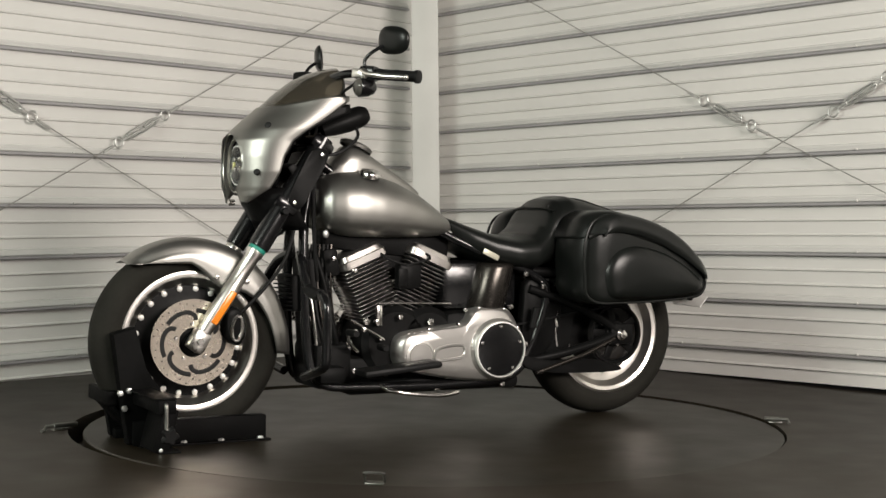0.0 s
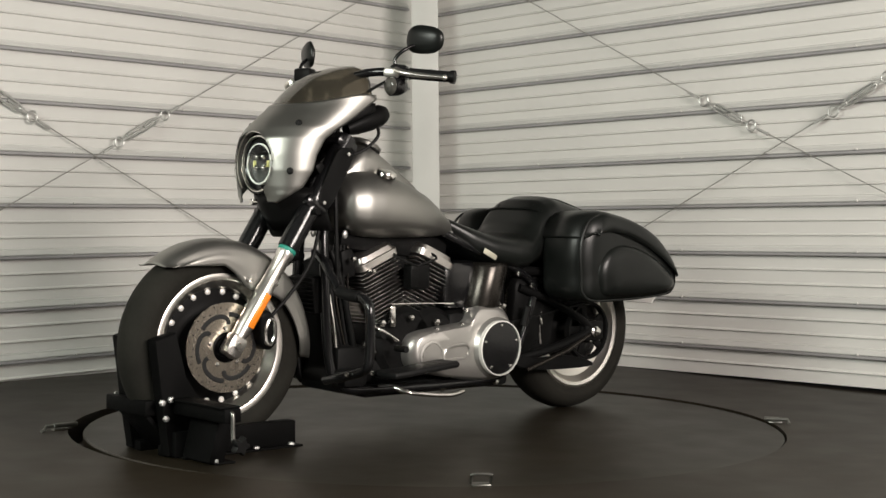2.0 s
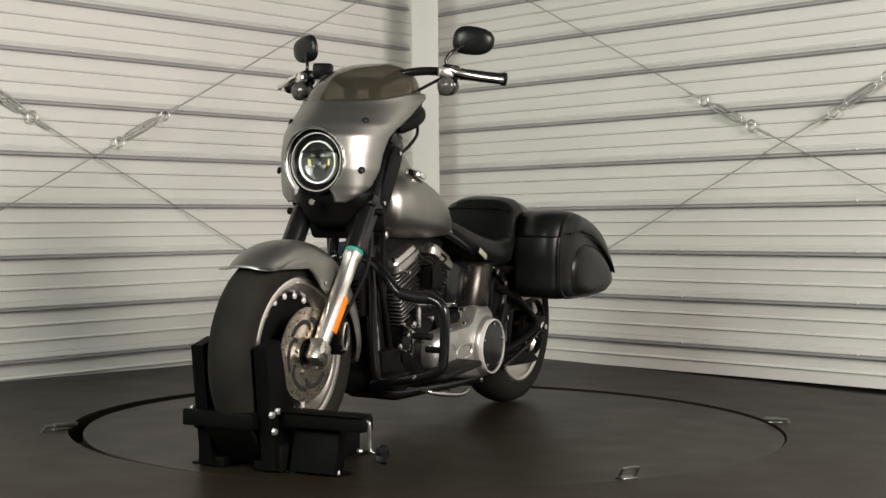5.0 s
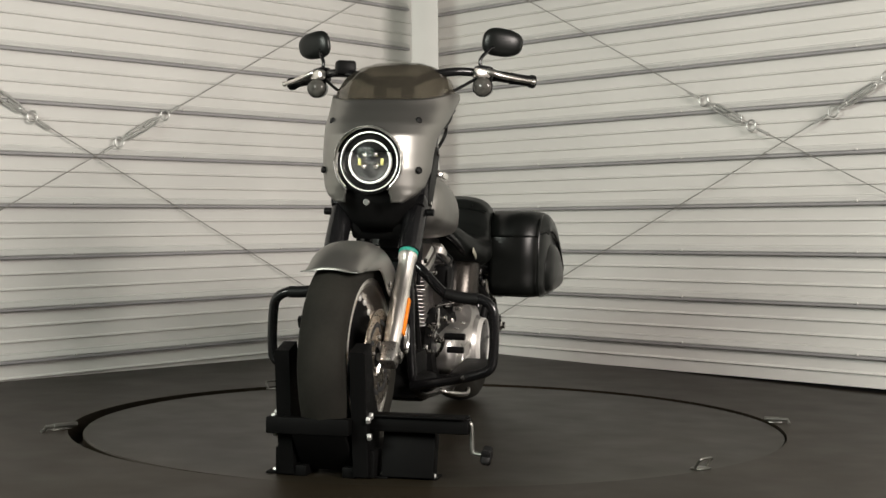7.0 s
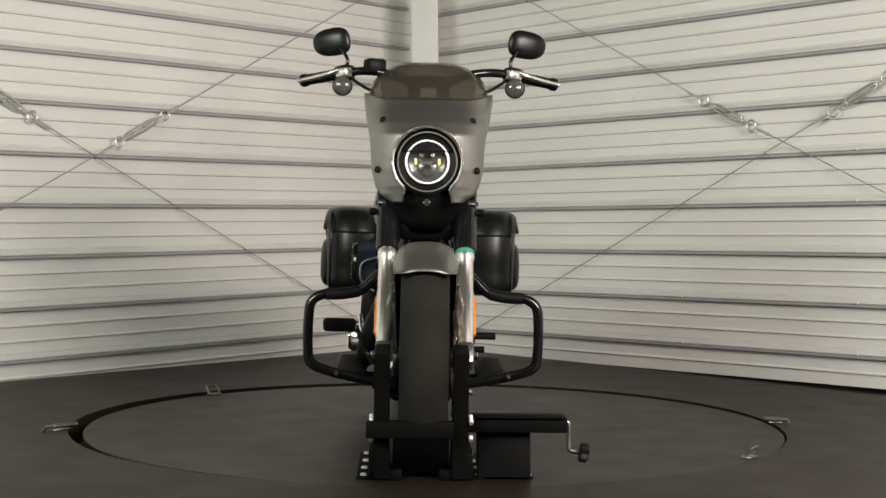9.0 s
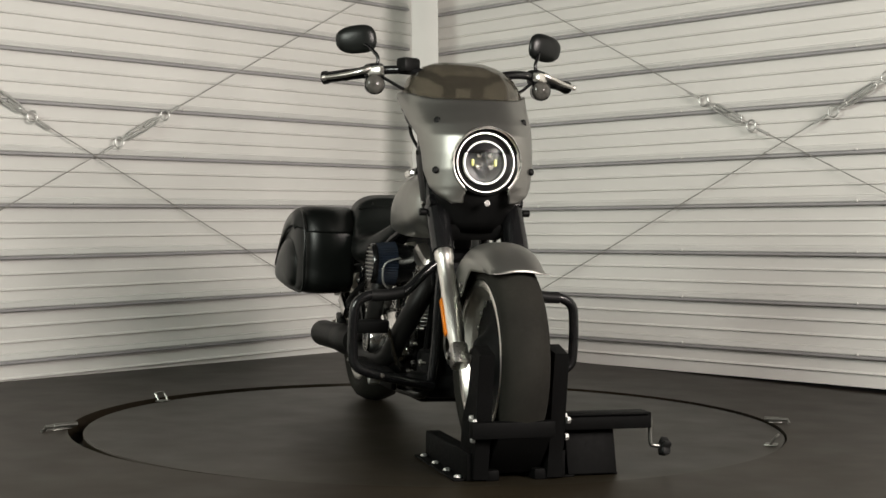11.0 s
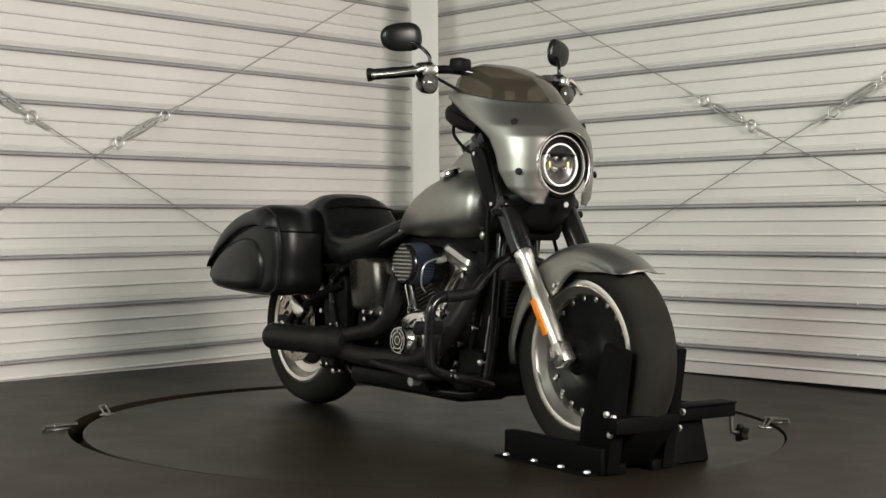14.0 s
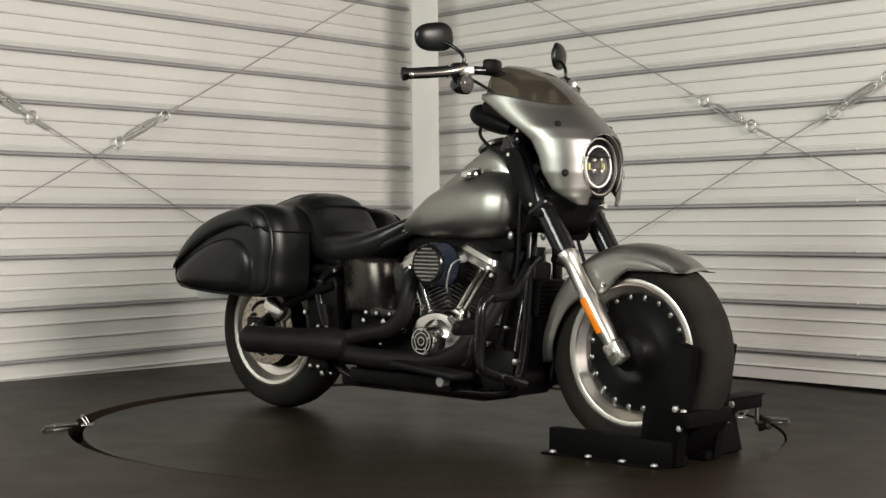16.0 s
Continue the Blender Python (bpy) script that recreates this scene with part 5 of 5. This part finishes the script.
# ---- handlebar and controls ----
def handlebar():
    bm = bmesh.new()
    tube(bm, [(-0.40, -0.258, 1.150), (-0.29, -0.345, 1.163), (-0.20, -0.405, 1.168), (-0.12, -0.435, 1.155), (-0.06, -0.445, 1.130), (0.0, -0.447, 1.125), (0.06, -0.445, 1.130), (0.12, -0.435, 1.155),
              (0.20, -0.405, 1.168), (0.29, -0.345, 1.163), (0.40, -0.262, 1.150)], 0.0135, 14, 5)
    bar = part("handlebar", bm, M_BLACK, BIKE, "black handlebar")
    bm = bmesh.new()
    for s in (-1, 1):
        tube(bm, [(s * 0.045, -0.455, 0.955), (s * 0.045, -0.45, 1.05), (s * 0.045, -0.446, 1.135)], 0.021, 14, 3)
    rbox(bm, (0.13, 0.05, 0.03), pose(0, -0.446, 1.135), 0.010)
    part("riser", bm, M_BLACK, bar)
    for s in (-1, 1):
        e, i = Vector((s * 0.410, -0.252, 1.149)), Vector((s * 0.292, -0.343, 1.162))
        d = (e - i).normalized()
        bm = bmesh.new()
        L = (e - i).length
        lathe(bm, [(0.016, 0), (0.020, 0.003), (0.0175, 0.012), (0.0175, L * 0.4), (0.019, L * 0.45), (0.0175, L * 0.5), (0.0175, L - 0.02), (0.021, L - 0.015), (0.021, L - 0.002), (0.015, L)], basis(i, e), 20, True)
        part("grip", bm, M_RUBBER, bar, "black rubber grip")
        bm = bmesh.new()
        c = i - d * 0.032
        rbox(bm, (0.046, 0.050, 0.058), basis(c, c + d), 0.012)
        part("switch_housing", bm, M_BLACK, bar)
        bm = bmesh.new()
        c = i - d * 0.030 + Vector((0, -0.032, -0.002))
        rbox(bm, (0.030, 0.030, 0.050), basis(c, c + d), 0.008)
        part("lever_clamp", bm, M_RIM, bar)
        bm = bmesh.new()
        a = c + d * 0.02 + Vector((0, 0, 0.010))
        tube(bm, [a + Vector((0, -0.010, 0)), a + d * 0.04 + Vector((0, -0.030, -0.008)), a + d * 0.10 + Vector((0, -0.030, -0.012)), a + d * 0.160 + Vector((0, -0.024, -0.012))], [0.010, 0.009, 0.0075, 0.006], 10, 4)
        ball(bm, a + d * 0.166 + Vector((0, -0.023, -0.012)), 0.009)
        part("lever", bm, M_RIM, bar, "polished hand lever")
        # turn signal
        c = Vector((s * 0.272, -0.398, 1.121))
        bm = bmesh.new()
        lathe(bm, [(0.008, 0.058), (0.020, 0.050), (0.029, 0.030), (0.032, 0.008), (0.032, 0.0), (0.030, -0.002)], basis(c, c + Vector((0, 1, 0))), 28)
        ts = part("turn_signal", bm, M_BLACK, bar, "bullet turn signal with a smoked lens")
        bm = bmesh.new()
        lathe(bm, [(0.030, -0.001), (0.027, 0.008), (0.018, 0.014), (0.0005, 0.016)], basis(c, c + Vector((0, -1, 0))), 28)
        part("signal_lens", bm, M_SMLENS, ts, "smoked round lens")
        bm = bmesh.new()
        tube(bm, [c + Vector((0, 0.03, 0.02)), c + Vector((0, 0.04, 0.045))], 0.007, 8, 0)
        part("signal_stem", bm, M_BLACK, ts)
        # mirror
        c = Vector((s * 0.314, -0.297, 1.270))
        bm = bmesh.new()
        t = bmesh.new()
        bmesh.ops.create_uvsphere(t, u_segments=32, v_segments=16, radius=1)
        for v in t.verts:
            x, y, z = v.co
            u = x * s
            k = 0.80 + 0.22 * u
            v.co = Vector((x * 0.066, y * 0.022 * (1 if y < 0 else 0.35), z * 0.044 * (1.0 - 0.18 * (u + 1) / 2 + 0.12) - 0.004 * u))
            v.co.x = s * 0.066 * math.copysign(abs(u) ** 0.75, u)
            v.co.z = math.copysign(abs(z) ** 0.75, z) * 0.043 * (1.04 - 0.12 * u) + 0.003 * u
        join(bm, t, Matrix.Translation(c) @ pose(0, 0, 0, 4, s * 8, s * 22))
        mi = part("mirror", bm, M_LEATHER, bar, "glossy black teardrop mirror shell", 60)
        bm = bmesh.new()
        t = bmesh.new()
        bmesh.ops.create_uvsphere(t, u_segments=28, v_segments=12, radius=1)
        for v in t.verts:
            v.co = Vector((v.co.x * 0.058, v.co.y * 0.002 + 0.0075, v.co.z * 0.036))
        join(bm, t, Matrix.Translation(c) @ pose(0, 0, 0, 4, s * 8, s * 22))
        part("mirror_glass", bm, M_MIRROR, mi)
        bm = bmesh.new()
        tube(bm, [(s * 0.262, -0.372, 1.178), (s * 0.258, -0.374, 1.205), (s * 0.270, -0.360, 1.228), (s * 0.284, -0.332, 1.248), (s * 0.296, -0.312, 1.255)], 0.0058, 10, 4)
        part("mirror_stem", bm, M_BLACK, mi)
        # black pods below the fairing wings
        bm = bmesh.new()
        lathe(bm, [(0.0005, -0.03), (0.024, -0.028), (0.033, -0.012), (0.036, 0.01), (0.036, 0.05), (0.030, 0.10), (0.020, 0.14)], basis((s * 0.128, -0.335, 1.038), (s * 0.128, -0.47, 0.985)), 28)
        part("fork_pod", bm, M_SATIN, BIKE, "black rounded pod under the fairing wing")
        # control cables
        bm = bmesh.new()
        tube(bm, [(s * 0.25, -0.375, 1.15), (s * 0.20, -0.415, 1.115), (s * 0.155, -0.43, 1.09), (s * 0.12, -0.46, 1.05), (s * 0.10, -0.48, 0.95), (s * 0.085, -0.47, 0.80)], 0.005, 8, 5)
        part("control_cable", bm, M_RUBBER, bar)
        bm = bmesh.new()
        tube(bm, [(s * 0.15, -0.36, 1.01), (s * 0.14, -0.345, 0.97), (s * 0.125, -0.40, 0.92), (s * 0.12, -0.475, 0.905)], 0.0055, 8, 5)
        part("control_cable", bm, M_RUBBER, bar)
        bm = bmesh.new()
        tube(bm, [(s * 0.085, -0.475, 0.90), (s * 0.10, -0.480, 0.75), (s * 0.10, -0.475, 0.62), (s * 0.09, -0.46, 0.50)], 0.007, 8, 5)
        part("control_cable", bm, M_RUBBER, bar)
        bm = bmesh.new()
        plate(bm, outline([(-0.585, 0.770), (-0.52, 0.905), (-0.49, 0.930), (-0.455, 0.925), (-0.45, 0.895), (-0.50, 0.80), (-0.54, 0.735), (-0.575, 0.735)], 3), s * 0.120, s * 0.150, 0.006)
        cb = part("fork_side_cover", bm, M_SATIN, BIKE, "black fork side cover with bright bolts")
        for y, z in ((-0.472, 0.908), (-0.565, 0.752)):
            b = bmesh.new()
            bolt(b, (s * 0.150, y, z), (s, 0, 0), 0.008, 0.006)
            part("cover_bolt", b, M_CHROME, cb)
    bm = bmesh.new()
    rbox(bm, (0.064, 0.05, 0.046), pose(-0.170, -0.415, 1.182, 0, 0, 25), 0.010)
    part("brake_reservoir", bm, M_SATIN, bar, "black box brake fluid reservoir")


handlebar()


def nacelle():
    """Black covers below the headlamp, round the fork."""
    bm = bmesh.new()
    rows = []
    for z, yf, w in ((0.80, -0.69, 0.135), (0.775, -0.695, 0.142), (0.75, -0.685, 0.145), (0.70, -0.655, 0.130), (0.665, -0.630, 0.118)):
        rows.append(shell_row(z, yf, yf + 0.13, w, 24))
    loft(bm, rows, False, False)
    ob = part("fork_shroud", bm, M_SATIN, BIKE, "black shroud below the headlight", 60)
    sol = ob.modifiers.new("thickness", "SOLIDIFY")
    sol.thickness = 0.004
    bm = bmesh.new()
    cyl(bm, (0, -0.715, 0.752), (0, -0.735, 0.752), 0.010, 12)
    part("trim_screw", bm, M_CHROME, ob)
    bm = bmesh.new()
    rbox(bm, (0.17, 0.05, 0.06), pose(0, -0.595, 0.675, 30, 0, 0), 0.015)
    part("brake_manifold", bm, M_SATIN, ob)
    for s in (-1, 1):
        b = bmesh.new()
        cyl(b, (s * 0.15, -0.60, 0.725), (s * 0.172, -0.60, 0.725), 0.011, 12)
        part("shroud_bolt", b, M_SATIN, ob)


nacelle()


# ---- wheel chock ----
CHOCK = thing("wheel_chock", "black steel wheel chock clamping the front tyre, bolted to the turntable", "wheel chock")


def chock():
    def bar(name, size, m, material=M_CHOCK, bevel=0.004, label=""):
        bm = bmesh.new()
        rbox(bm, size, m, bevel)
        return part(name, bm, material, CHOCK, label)

    for s in (-1, 1):
        bar("base_rail", (0.045, 0.43, 0.075), pose(s * 0.118, -0.860, 0.040), label="black box-section rail")
        bm = bmesh.new()
        plate(bm, [(-1.135, 0.346), (-1.066, 0.366), (-1.030, 0.235), (-0.972, 0.150), (-0.962, 0.07), (-0.970, 0.006), (-1.085, 0.006), (-1.108, 0.15)], s * 0.084, s * 0.126, 0.006)
        up = part("side_plate", bm, M_CHOCK, CHOCK, "tall angled black side plate")
        for y, z in ((-1.113, 0.165), (-1.085, 0.172), (-1.10, 0.118)):
            b = bmesh.new()
            bolt(b, (s * 0.128, y, z), (s, 0, 0), 0.010, 0.010)
            part("plate_bolt", b, M_STEEL, up)
        for y in (-0.67, -0.80, -0.92, -1.03):
            b = bmesh.new()
            bolt(b, (s * 0.152, y, 0.0), (0, 0, 1), 0.011, 0.012)
            part("floor_bolt", b, M_STEEL, CHOCK, "zinc floor bolt")
        bar("flange", (0.05, 0.42, 0.006), pose(s * 0.148, -0.85, 0.003), bevel=0.002)
    bar("cross_plate", (0.232, 0.035, 0.045), pose(-0.030, -1.125, 0.145))
    bar("cradle", (0.15, 0.15, 0.016), pose(0, -1.085, 0.075, -48, 0, 0))
    for s in (-1, 1):
        bar("cradle_foot", (0.04, 0.12, 0.03), pose(s * 0.07, -1.02, 0.015))
    # screw jack to one side
    bar("screw_beam", (0.30, 0.055, 0.040), pose(0.245, -1.045, 0.150))
    bar("beam_cap", (0.26, 0.070, 0.006), pose(0.258, -1.05, 0.173), bevel=0.002)
    bar("beam_leg", (0.145, 0.050, 0.135), pose(0.226, -1.020, 0.066, -14, 0, 0))
    bar("leg_flange", (0.160, 0.07, 0.006), pose(0.226, -1.01, 0.003), bevel=0.002)
    for x in (0.164, 0.292):
        b = bmesh.new()
        bolt(b, (x, -1.035, 0.006), (0, 0, 1), 0.010, 0.010)
        part("floor_bolt", b, M_STEEL, CHOCK)
    bm = bmesh.new()
    cyl(bm, (0.08, -1.05, 0.150), (0.13, -1.05, 0.150), 0.018, 16)
    part("screw_shaft", bm, M_STEEL, CHOCK)
    bm = bmesh.new()
    tube(bm, [(0.385, -1.05, 0.160), (0.396, -1.05, 0.158), (0.400, -1.05, 0.148), (0.402, -1.05, 0.10), (0.404, -1.05, 0.083), (0.412, -1.05, 0.078), (0.445, -1.052, 0.074)], 0.0065, 10, 3)
    cr = part("crank_handle", bm, M_DARKSTEEL, CHOCK, "bent steel crank with a black knob")
    bm = bmesh.new()
    prof = []
    for k in range(30):
        a = 2 * math.pi * k / 30
        prof.append((math.cos(a), math.sin(a), 0.023 + 0.005 * math.cos(5 * a)))
    m = basis((0.430, -1.052, 0.075), (0.47, -1.053, 0.070))
    loft(bm, [[m @ Vector((x * r * f, y * r * f, h)) for x, y, r in prof] for h, f in ((0, 0.8), (0.004, 1), (0.020, 1), (0.025, 0.8))])
    part("star_knob", bm, M_RUBBER, cr)


chock()


# ---- the front end stands turned a little to the bike's right ----
head_low, head_high = Vector((0, -0.545, 0.755)), Vector((0, -0.435, 0.945))
STEER = Matrix.Translation(head_low) @ Matrix.Rotation(radians(-1.3), 4, head_high - head_low) @ Matrix.Translation(-head_low)
STEERED = ("front_wheel", "front_fender", "fork_leg", "fork_cover", "triple_clamp", "front_axle", "fairing", "headlight", "handlebar", "fork_pod",
           "fork_side_cover", "fork_shroud", "front_calliper")
for ob in BIKE.children:
    if ob.name.split(".")[0] in STEERED:
        ob.matrix_basis = STEER

# ---- turntable lift rings ----
for x, y in ((0.936, -0.668), (-0.870, 0.803)):
    ang = math.atan2(y, x)
    m = Matrix.Translation((x, y, 0)) @ Matrix.Rotation(ang, 4, "Z")
    bm = bmesh.new()
    rbox(bm, (0.040, 0.050, 0.005), m @ pose(-0.012, 0, 0.0025), 0.002)
    base = part("ring_plate", bm, M_DARKSTEEL, turntable, "zinc lift-ring plate")
    bm = bmesh.new()
    tube(bm, [m @ Vector(p) for p in ((-0.012, -0.026, 0.006), (0.000, -0.026, 0.024), (0.008, -0.022, 0.032), (0.008, 0.022, 0.032), (0.000, 0.026, 0.024), (-0.012, 0.026, 0.006))], 0.004, 8, 3)
    part("lift_ring", bm, M_DARKSTEEL, base)


def motions():
    """All that the turntable carries turns with it."""
    for ob, x, lean in ((turntable, 0.0, 0.0), (BIKE, -0.057, 0.9), (CHOCK, -0.064, 0.0)):
        walk(ob, [(float(t), TILT @ pose(0, 0, 0, 0, 0, spin(t)) @ pose(x, 0, 0, 0, lean, 0)) for t in range(17)])


motions()
